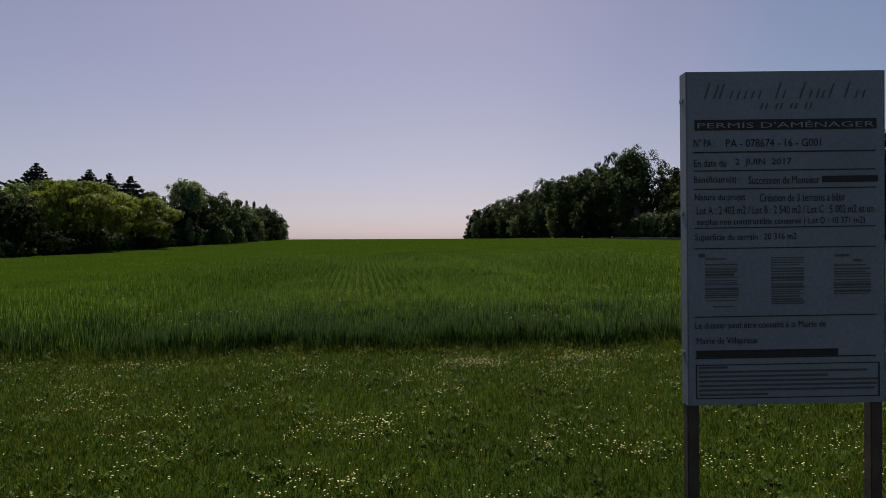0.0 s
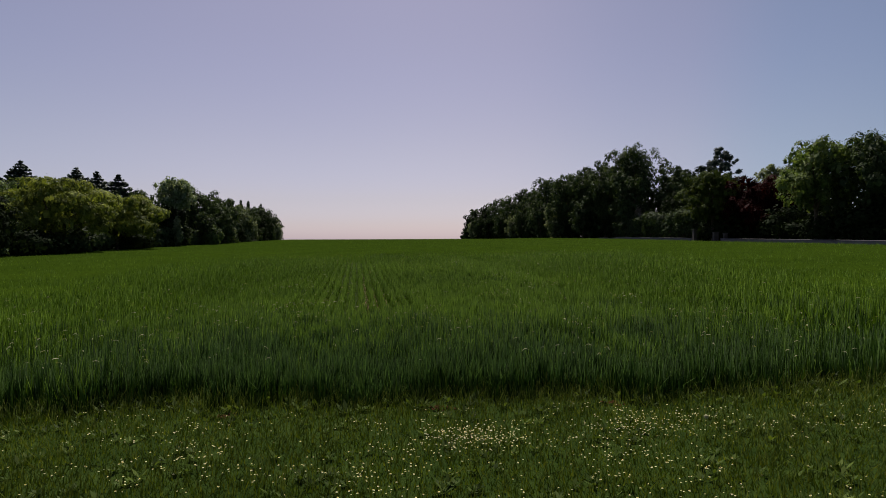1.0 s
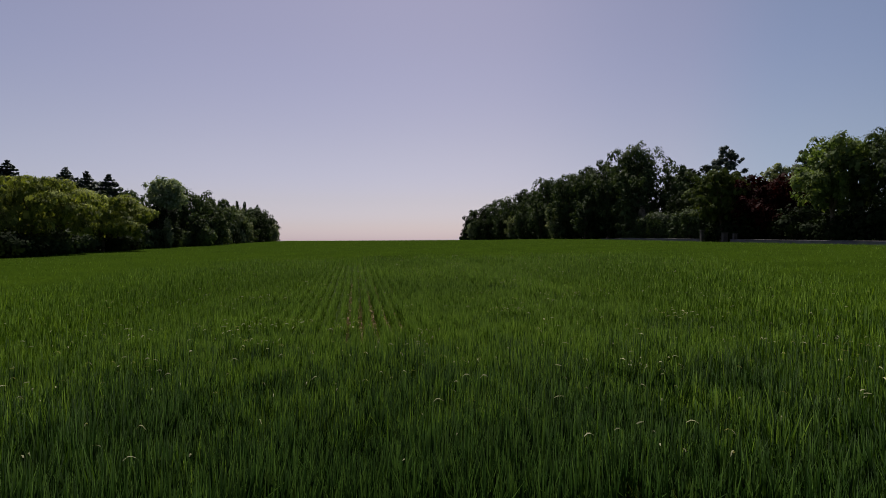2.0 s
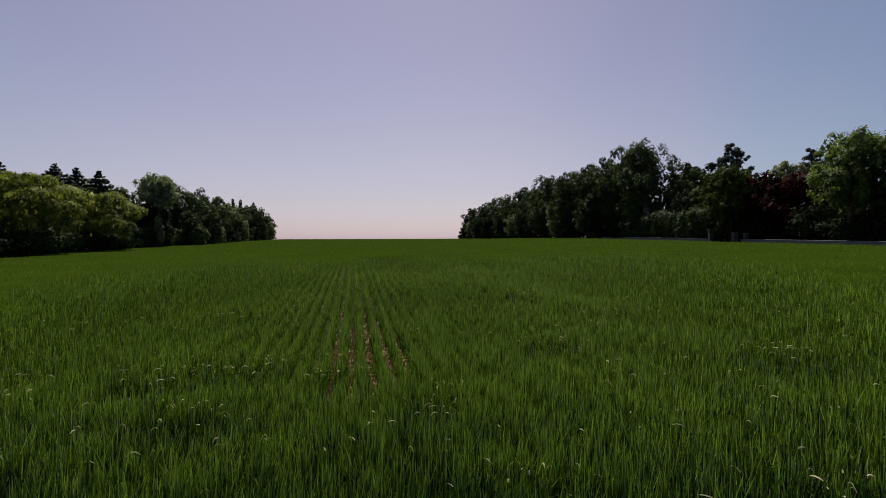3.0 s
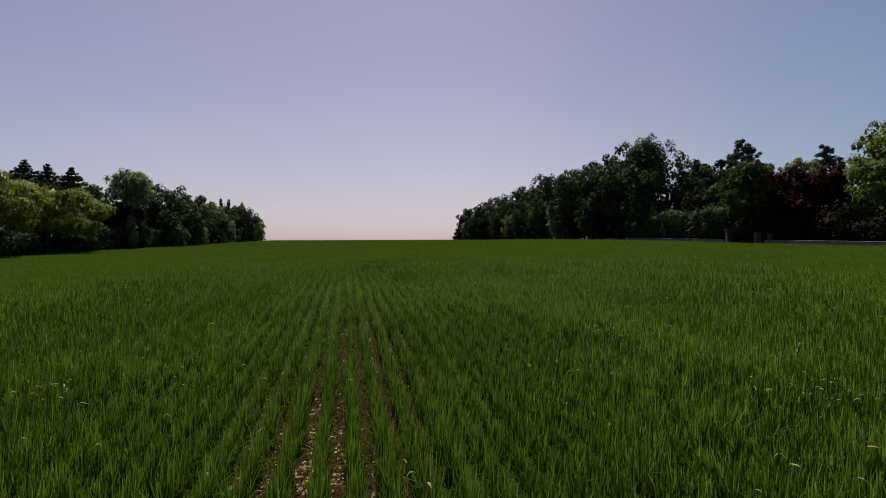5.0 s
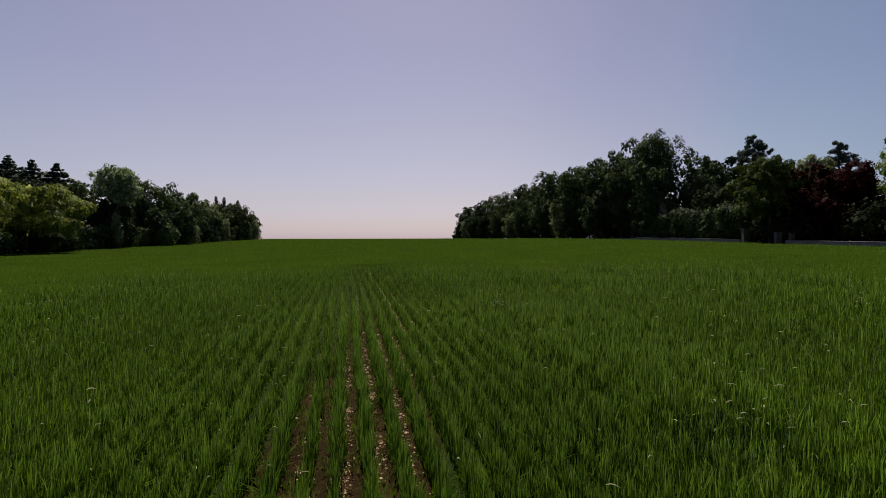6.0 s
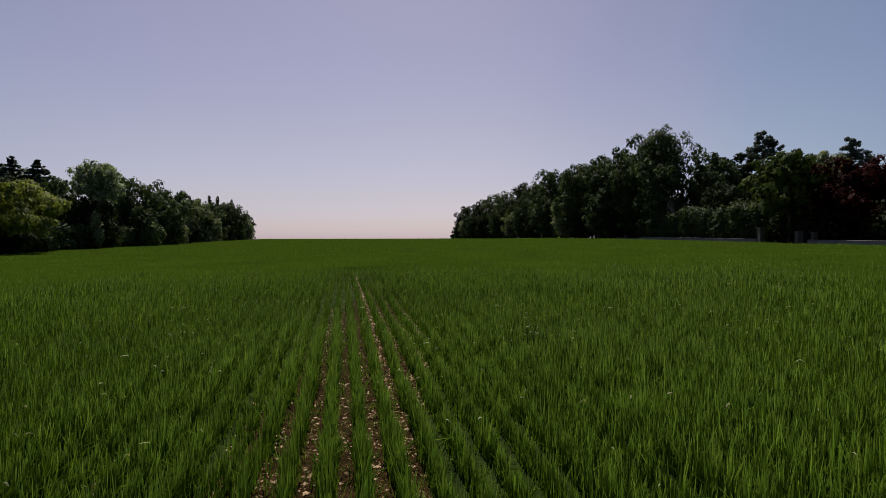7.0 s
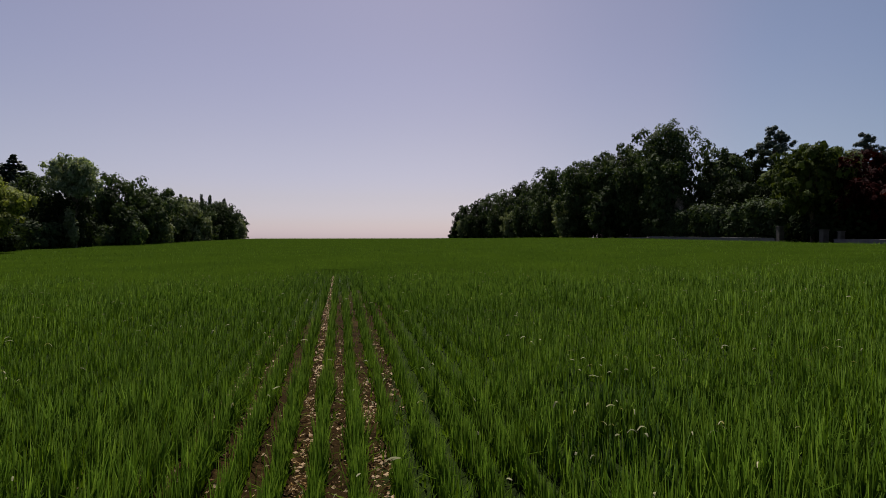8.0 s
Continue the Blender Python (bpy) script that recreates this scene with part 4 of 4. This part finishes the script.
# places where the crop is thin and bent over: centre, half lengths across and along, how thin
HOLLOWS = [(-2.4, 14.1, 0.5, 0.5, 0.7), (2.5, 12.2, 0.45, 0.4, 0.75), (-3.5, 12.8, 0.5, 0.4, 0.6), (-2.75, 16.4, 0.8, 0.7, 0.65), (0.2, 12.5, 0.6, 0.35, 0.45), (5.0, 13.3, 0.8, 0.4, 0.6), (-0.15, 14.5, 0.35, 0.6, 0.7),
           (-3.6, 15.6, 0.6, 0.5, 0.6), (-1.45, 15.9, 0.22, 0.6, 0.7), (1.5, 17.6, 0.6, 0.5, 0.5), (3.6, 21.0, 0.8, 0.6, 0.5), (2.2, 24.5, 0.6, 0.8, 0.4), (1.3, 33.4, 0.7, 0.8, 0.45), (-4.6, 22.0, 0.8, 0.9, 0.4), (4.6, 16.5, 0.7, 0.6, 0.5), (0.8, 31.8, 0.5, 0.5, 0.5)]


def hollow(x, y):
    """How thin the crop is at a place, from 0 to 1."""
    out = np.zeros(np.shape(x))
    for hx, hy, rx, ry, most in HOLLOWS:
        m = (np.abs(x - hx) < 1.5 * rx) & (np.abs(y - hy) < 1.5 * ry)
        out[m] = np.maximum(out[m], most * np.clip(1.6 - 1.6 * np.hypot((x[m] - hx) / (1.2 * rx), (y[m] - hy) / (1.2 * ry)) + 0.5 * patches(x[m], y[m], 0.5, 83), 0, 1))
    return out


sheets = ([], [])
cells = [(-7.2, 6.4, 8.7, 40.0, 2100)]
cells += [(-60, 45, 8.3, 60, 330), (-66, 45, 60, 130, 75), (-74, 45, 130, 262, 14.0)]
for k, (x0, x1, y0, y1, most) in enumerate(cells):
    x, y, rng = crop_area(x0, x1, y0, y1, most, 100 + k)
    d = nearest(x, y)
    want = np.where(d < 6.5, 1150, 930) * (4.4 / d) ** 1.62 * np.clip(1 + 1.5 * patches(x, y, 0.4, 33) * np.clip(12 / d, 0, 1), 0.5, 1.5) * (1 + 0.6 * np.exp(-((y - edge_y(x)) / 2.2) ** 2))
    inner = (x > -7.2) & (x < 6.4) & (y < 40)
    keep = (y > edge_y(x)) & (rng.random(len(x)) < want / most)
    if k:
        keep &= ~inner
    left_limit = np.interp(y, [0, 45, 65, 100, 130, 160, 230, 262], [-46, -46, -45, -47, -50, -56, -65, -67])
    right_limit = np.interp(y, [0, 80, 122, 150, 170, 200, 240, 262], [40.2, 38.2, 36.2, 30.5, 27, 26, 18, 13])
    keep &= (x > left_limit) & (x < right_limit)
    x, y, d = x[keep], y[keep], d[keep]
    # draw the plants together into drill rows
    u = x + DRIFT * y + 0.015 * patches(x, y, 1.3, 71)
    row = np.round((u - PHASE) / ROW)
    off = (u - PHASE) - row * ROW
    drilled = np.clip((y + 0.6 * np.sin(row * 2.7) - 14.4) / 3.4, 0, 1) * np.clip(0.95 + 0.8 * patches(x, y, 2.2, 91), 0.3, 1)      # the headland was sown crosswise
    crown_line = 1 - np.where(d < 40, 0.12 + 0.43 * drilled, 0.1) * (np.abs(off) / (ROW / 2)) ** 1.2
    low_leaf = rng.random(len(x)) < 0.09
    squeeze = np.where(d < 40, np.where(low_leaf, 1.0, 1 - drilled * (0.6 - 0.36 * np.clip((d - 9) / 24, 0, 1))), 1.0)
    x = x - off + off * squeeze
    bare = bareness(x, y)
    sparse = hollow(x, y)
    thin = rng.random(len(x)) > np.maximum(0.97 * bare, 0.95 * sparse)
    crown_line = crown_line * (1 - 0.4 * sparse)
    crown_line = np.where(low_leaf & (d < 40) & (drilled > 0.5), 0.3 + 0.2 * rng.random(len(x)), crown_line)
    # each row has its own vigour, which also wanders along it
    vigour = 1 + 0.10 * np.sin(row * 12.9898) + 0.10 * np.sin(y * (1.1 + 0.5 * np.sin(row * 3.7)) + row * 2.1)
    crown_line = crown_line * np.where(d < 40, vigour, 1.0)
    x, y, d, bare, crown_line = x[thin], y[thin], d[thin], bare[thin], crown_line[thin]
    z = ground_z(x, y)
    tall = crown_line * 0.42 * np.where(rng.random(len(x)) < np.clip((d - 6) / 20, 0, 0.8), 0.86 + 0.22 * rng.random(len(x)), 0.62 + 0.53 * rng.random(len(x))) * (1 + 0.12 * patches(x, y, 5.0, 7) + 0.3 * np.minimum(0.1, patches(x, y, 1.7, 9)) + 0.32 * patches(x, y, 0.45, 15) * np.clip(12 / d, 0, 1)) * (1 - 0.12 * bare) * (1 + 0.08 * np.exp(-((y - edge_y(x)) / 2.0) ** 2))
    wide = 0.0118 * (d / 4.4) ** 0.76 * (0.7 + 0.6 * rng.random(len(x)))
    # among the upright leaves, shorter and broader ones that bend over
    bent = rng.random(len(x)) < 0.3 * np.clip((26 - d) / 12, 0, 1)
    tall, wide = np.where(bent, 0.72 * tall, tall), np.where(bent, 1.35 * wide, wide)
    # along the field's edge, and in patches elsewhere, the plants are duller and bluer
    dusky = rng.random(len(x)) < hollow(x, y) + np.clip(1.15 - (y - edge_y(x)) / 5.6 + 0.5 * patches(x, y, 2.5, 41), 0, 1) + np.clip(2.2 * patches(x, y, 7.0, 43) - 0.9, 0, 0.6) * np.clip((19 - y) / 4, 0, 1)
    for near_part in (True, False):
        for kind in (0, 1):
            m = ((d < 5.4) == near_part) & (dusky == bool(kind))
            if m.any():
                far = np.clip((d[m] - 12) / 30, 0, 1)
                sheets[kind].append(blades(x[m], y[m], z[m], tall[m], wide[m], rng, 2 if near_part else 1, 0.10 + 0.37 * far, np.where(bent[m], 1.15, 0.24 + 1.0 * far), 5 * patches(x[m], y[m], 0.45, 13), 0.45 + 0.05 * np.clip((d[m] - 6) / 18, 0, 1), np.clip((d[m] - 7) / 14, 0, 1)))
# the closed layer of low leaves under the far plants: one sheet, shade put into its colour
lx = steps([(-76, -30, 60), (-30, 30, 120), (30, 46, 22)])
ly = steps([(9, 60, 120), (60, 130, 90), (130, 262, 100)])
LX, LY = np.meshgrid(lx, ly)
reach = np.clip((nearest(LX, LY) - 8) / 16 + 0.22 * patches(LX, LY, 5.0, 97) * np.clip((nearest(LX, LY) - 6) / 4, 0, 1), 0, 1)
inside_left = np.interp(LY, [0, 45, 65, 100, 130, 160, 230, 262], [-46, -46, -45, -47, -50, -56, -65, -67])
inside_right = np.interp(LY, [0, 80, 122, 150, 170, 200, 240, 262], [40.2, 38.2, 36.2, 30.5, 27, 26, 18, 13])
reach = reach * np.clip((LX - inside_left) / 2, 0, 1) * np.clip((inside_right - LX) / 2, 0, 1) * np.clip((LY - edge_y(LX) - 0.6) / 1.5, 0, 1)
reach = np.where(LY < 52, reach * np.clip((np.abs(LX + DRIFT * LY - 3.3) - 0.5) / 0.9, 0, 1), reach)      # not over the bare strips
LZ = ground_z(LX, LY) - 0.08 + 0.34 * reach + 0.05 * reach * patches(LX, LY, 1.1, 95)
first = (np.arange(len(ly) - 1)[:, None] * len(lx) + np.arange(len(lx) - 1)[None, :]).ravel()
low_leaves = new("low_crop_leaves", mesh_from("low_crop_leaves", np.stack([LX, LY, LZ], -1).reshape(-1, 3), np.stack([first, first + 1, first + len(lx) + 1, first + len(lx)], 1), SHADED_UNDERLEAF, True))
tagged(low_leaves, "green sheet for the low cereal leaves, coloured dark for their shade", "crop", kind="stuff")

for kind, (name, material, label) in enumerate((("crop", CROP, "young green cereal crop in drill rows covering the field"), ("headland_crop", DUSKY, "dull blue-green cereal plants along the field's edge"))):
    vs, fs, ns = joined(sheets[kind])
    plants = new(name, mesh_from(name, vs, fs, material, normals=ns))
    tagged(plants, label, "crop", kind="stuff")


def scatter(n, x0, x1, y0, y1, seed, chance):
    rng = np.random.default_rng(seed)
    x, y = rng.random(n) * (x1 - x0) + x0, rng.random(n) * (y1 - y0) + y0
    m = rng.random(n) < chance(x, y)
    return x[m], y[m], rng


# stones lying between the thin rows
x, y, rng = scatter(640000, -4.6, 1.0, 12.5, 56, 21, lambda x, y: np.clip(bareness(x, y), 0, 1) * np.clip(0.5 + 0.7 * patches(x, y, 0.8, 29), 0.08, 1) * 0.75)
r = (0.0055 + 0.024 * rng.random(len(x)) ** 4) * (1 + 0.5 * (rng.random(len(x)) < 0.02))
octa = np.array([(1, 0, 0), (0, 1, 0), (-1, 0, 0), (0, -1, 0), (0, 0, 0.6)])
octa_f = np.array([(0, 1, 4), (1, 2, 4), (2, 3, 4), (3, 0, 4)])
v = octa[None] * r[:, None, None] * (0.6 + 0.8 * rng.random((len(x), 5, 1)))
v = v + np.stack([x, y, ground_z(x, y) - 0.002], 1)[:, None]
f = octa_f[None] + 5 * np.arange(len(x))[:, None, None]
stones = new("stones", mesh_from("stones", v.reshape(-1, 3), f.reshape(-1, 3), FLINT))
tagged(stones, "small pale brown flints lying on the bare soil strips", "stones", kind="stuff")

# crumbs and clods of the bare soil
x, y, rng = scatter(330000, -4.6, 1.0, 12.5, 56, 22, lambda x, y: np.clip(bareness(x, y), 0, 1) * np.clip(9 / np.maximum(4.4, y - 24), 0.15, 1))
r = 0.008 + 0.03 * rng.random(len(x)) ** 2.5
v = octa[None] * r[:, None, None] * (0.6 + 0.8 * rng.random((len(x), 5, 1)))
v = v + np.stack([x, y, ground_z(x, y) - 0.003], 1)[:, None]
f = octa_f[None] + 5 * np.arange(len(x))[:, None, None]
clods = new("soil_clods", mesh_from("soil_clods", v.reshape(-1, 3), f.reshape(-1, 3), CLOD))
tagged(clods, "brown crumbly clods of soil on the bare strips", "soil", kind="stuff")

# dry straw and crumbled leaves lying on the bare strips
x, y, rng = scatter(330000, -4.6, 1.0, 12.5, 50, 27, lambda x, y: np.clip(bareness(x, y), 0, 1) * np.clip(0.45 + 0.8 * patches(x, y, 0.6, 35), 0.05, 1) * 0.8)
n = len(x)
a = rng.random(n) * math.tau
s, w = 0.008 + 0.03 * rng.random((n, 1)) ** 2, 0.0022 + 0.003 * rng.random((n, 1))
at = np.stack([x, y, ground_z(x, y) + 0.006 + 0.025 * rng.random(n) ** 2], 1)
along = np.stack([np.cos(a), np.sin(a), 0.3 * rng.normal(size=n)], 1)
side = np.stack([-np.sin(a), np.cos(a), 0.5 * rng.normal(size=n)], 1)
v = np.stack([at - along * s, at + side * w, at + along * s, at - side * w], 1).reshape(-1, 3)
straw = new("straw_litter", mesh_from("straw_litter", v, np.arange(4 * n).reshape(-1, 4), STRAW))
tagged(straw, "dry brown straw and leaf litter on the bare soil strips", "straw", kind="stuff")

# leaf tips that arch over above the crop, painted pale for caught light, most of them round the thin places
x, y, rng = scatter(30000, -12, 12, 9.4, 48, 31, lambda x, y: np.clip(0.06 + 0.12 * patches(x, y, 3.0, 11) + 0.10 * np.exp(-((y - 11.5) / 2.0) ** 2) + 1.6 * hollow(x, y), 0.012, 0.8) * np.clip(9 / (4.4 + np.abs(x)), 0, 1))
n = len(x)
a = rng.random(n) * math.tau
s = 0.018 + 0.034 * rng.random(n) ** 1.5
w = 0.003 + 0.0035 * rng.random(n)
base = np.stack([x, y, ground_z(x, y) + 0.33 + 0.12 * rng.random(n)], 1)
along = np.stack([np.cos(a), np.sin(a), 0 * a], 1)
side = np.stack([-np.sin(a), np.cos(a), 0.4 + 0 * a], 1)
rise = 0.1 + 0.6 * rng.random(n)
ring = []
for k, (far_along, lift, wide) in enumerate(((-1.0, -1.0, 0.7), (-0.3, 0.15, 1.0), (0.35, 0.1, 0.9), (1.0, -0.75, 0.3))):
    for edge in (-1, 1):
        ring.append(base + along * (s * far_along)[:, None] + side * (edge * wide * w)[:, None] + np.stack([0 * s, 0 * s, s * rise * lift], 1))
v = np.stack(ring, 1).reshape(-1, 3)
f = (np.array([[0, 1, 3, 2], [2, 3, 5, 4], [4, 5, 7, 6]])[None] + 8 * np.arange(n)[:, None, None]).reshape(-1, 4)
dry = new("lit_leaf_tips", mesh_from("lit_leaf_tips", v, f, LIT_TIP))
tagged(dry, "leaf tips arching over among the crop, painted pale for the light they catch", "dry leaves", kind="stuff")

# ---- the verge ----
def verge_share(x, y):
    return (y < edge_y(x) + 0.25).astype(float)


x, y, rng = scatter(260000, -9.5, 9.5, 2.6, 9.9, 41, verge_share)
keep = rng.random(len(x)) < np.clip(5.5 / np.maximum(np.abs(x) / 0.74, y), 0, 1)
x, y = x[keep], y[keep]
# small bare spots of red soil at the crop's foot
for sx, sy, sr in ((0.13, 9.05, 0.15), (2.0, 9.12, 0.12), (1.33, 9.14, 0.08), (-1.97, 8.7, 0.14)):
    bald = np.hypot(x - sx, (y - sy) * 1.6) < sr * (0.8 + 0.4 * rng.random(len(x)))
    x, y = x[~bald], y[~bald]
tall = (0.045 + 0.075 * rng.random(len(x)) ** 1.4) * (1 + 0.3 * patches(x, y, 1.6, 17) + 0.3 * patches(x, y, 0.35, 18)) * (1 + 1.6 * np.clip(y - edge_y(x) + 0.7, 0, 0.7))
v, f, ns = blades(x, y, ground_z(x, y), tall, 0.006 + 0.006 * rng.random(len(x)), rng, 1, 0.42, 0.5, None, 0.44)
verge = new("verge_grass", mesh_from("verge_grass", v, f, GRASS, normals=ns))
tagged(verge, "short mown meadow grass on the field's verge", "grass", kind="stuff")

# leafy weeds at the crop's edge and in the turf
x, y, rng = scatter(9000, -9, 9, 3.0, 10.2, 51, lambda x, y: np.where(np.abs(y - edge_y(x)) < 0.35, 0.5, np.where(y < edge_y(x), 0.55 * (patches(x, y, 1.2, 19) > 0.05), 0)))
v, f = [], []
k = 7
cx, cy = np.repeat(x, k), np.repeat(y, k)
n = len(cx)
a, lift = rng.random(n) * math.tau, 0.2 + 0.9 * rng.random(n)
s = (0.035 + 0.05 * rng.random(n)) * np.repeat(np.where(np.abs(y - edge_y(x)) < 0.35, 0.9 + 0.5 * rng.random(len(x)) ** 2, 0.8), k)
way = np.stack([np.cos(a), np.sin(a), lift], 1)
side = np.stack([-np.sin(a), np.cos(a), 0 * a], 1)
at = np.stack([cx, cy, ground_z(cx, cy) + 0.01], 1)
v = np.stack([at, at + way * (s * 0.55)[:, None] + side * (s * 0.26)[:, None], at + way * s[:, None], at + way * (s * 0.55)[:, None] - side * (s * 0.26)[:, None]], 1).reshape(-1, 3)
weeds = new("weeds", mesh_from("weeds", v, np.arange(4 * n).reshape(-1, 4), WEED))
tagged(weeds, "low leafy weeds in the turf and along the crop", "weeds", kind="stuff")

# daisies in drifts
x, y, rng = scatter(135000, -9, 9, 2.8, 9.4, 61, lambda x, y: np.clip(0.12 + 0.7 * patches(x, y * 1.3, 2.0, 23), 0.04, 1) * np.clip(0.4 + 1.6 * patches(x, y * 1.6, 0.5, 25), 0.06, 1.2) * 0.75 * np.clip((edge_y(x) - 0.45 - y) / 0.5, 0, 1))
extra_x = np.concatenate([rng.normal(size=330) * 0.24 + 0.45, rng.normal(size=240) * 0.32 + 1.9])
extra_y = np.concatenate([rng.normal(size=330) * 0.16 + 7.8, rng.normal(size=240) * 0.18 + 8.0])
x, y = np.concatenate([x, extra_x]), np.concatenate([y, extra_y])
n = len(x)
r = 0.005 + 0.0045 * rng.random(n)
at = np.stack([x, y, ground_z(x, y) + 0.07 + 0.05 * rng.random(n)], 1)
tx, ty = 0.16 * rng.normal(size=n), 0.16 * rng.normal(size=n)
ring = []
for k in range(8):
    a = math.tau * k / 8
    rr = r * (1.0 if k % 2 else 0.72)
    ring.append(at + np.stack([rr * math.cos(a), rr * math.sin(a), rr * (tx * math.cos(a) + ty * math.sin(a))], 1))
v = np.stack(ring, 1).reshape(-1, 3)
daisies = new("daisies", mesh_from("daisies", v, np.arange(8 * n).reshape(-1, 8), PETAL))
tagged(daisies, "drifts of small white daisies in the verge grass", "flowers", kind="stuff")
ring = []
for k in range(5):
    a = math.tau * k / 5
    rr = r * 0.38
    ring.append(at + np.stack([rr * math.cos(a), rr * math.sin(a), 0.0025 + rr * (tx * math.cos(a) + ty * math.sin(a))], 1))
eyes = new("daisy_centres", mesh_from("daisy_centres", np.stack(ring, 1).reshape(-1, 3), np.arange(5 * n).reshape(-1, 5), FLOWER_EYE))
tagged(eyes, "yellow centres of the daisies in the verge", "flowers", kind="stuff")

# ---- bare soil at the crop's foot ----
x, y, rng = scatter(9000, -2.4, 2.4, 8.3, 9.4, 62, lambda x, y: np.max([np.clip(1.4 - np.hypot(x - sx, (y - sy) * 1.5) / sr, 0, 1) for sx, sy, sr in ((0.16, 8.87, 0.13), (1.93, 8.97, 0.11), (-1.93, 8.63, 0.12))], 0))
r = 0.006 + 0.022 * rng.random(len(x)) ** 2.5
v = octa[None] * r[:, None, None] * (0.6 + 0.8 * rng.random((len(x), 5, 1)))
v = v + np.stack([x, y, ground_z(x, y) + 0.03 * rng.random(len(x))], 1)[:, None]
f = octa_f[None] + 5 * np.arange(len(x))[:, None, None]
crumbs = new("mole_soil", mesh_from("mole_soil", v.reshape(-1, 3), f.reshape(-1, 3), RED_SOIL))
tagged(crumbs, "small patches of loose reddish soil at the crop's foot", "soil", kind="stuff")


# ---- dandelion clocks in the verge ----
def dandelion_clock(x, y, high):
    """A thin stem with a ball of seeds, each a fine ray with a tuft at its end."""
    rng = rng_next()
    base = float(ground_z(x, y))
    ob = thing("dandelion_clock", (x, y, base), "white fluffy dandelion seed head on a thin stem", "dandelion", "dandelion clocks")
    bm = bmesh.new()
    limb(bm, [(0, 0, -0.02), (0.01, 0, high * 0.5), (0.004, 0, high)], [0.003, 0.0025, 0.002], 5)
    part("stem", bm, WEED, ob)
    n = 150
    way = rng.normal(size=(n, 3))
    way /= np.linalg.norm(way, axis=1, keepdims=True)
    side = np.cross(way, rng.normal(size=(n, 3)))
    side /= np.linalg.norm(side, axis=1, keepdims=True)
    heart = np.array([0.004, 0, high + 0.012])
    other = np.cross(way, side)
    tip = heart + way * 0.018
    tuft = np.stack([tip - side * 0.007, tip - other * 0.007, tip + side * 0.007, tip + other * 0.007], 1)
    ray = np.stack([heart + 0 * way, heart + side * 0.0006, tip + side * 0.0006, tip - side * 0.0006], 1)
    v = np.concatenate([tuft, ray]).reshape(-1, 3)
    child(new("seed_head", mesh_from("seed_head", v, np.arange(len(v)).reshape(-1, 4), PETAL)), ob, "white ball of downy seeds")


for px, py, high in ((-0.6, 6.0, 0.15), (-3.98, 7.5, 0.16), (-3.92, 6.95, 0.13), (2.44, 8.0, 0.14)):
    dandelion_clock(px, py, high)
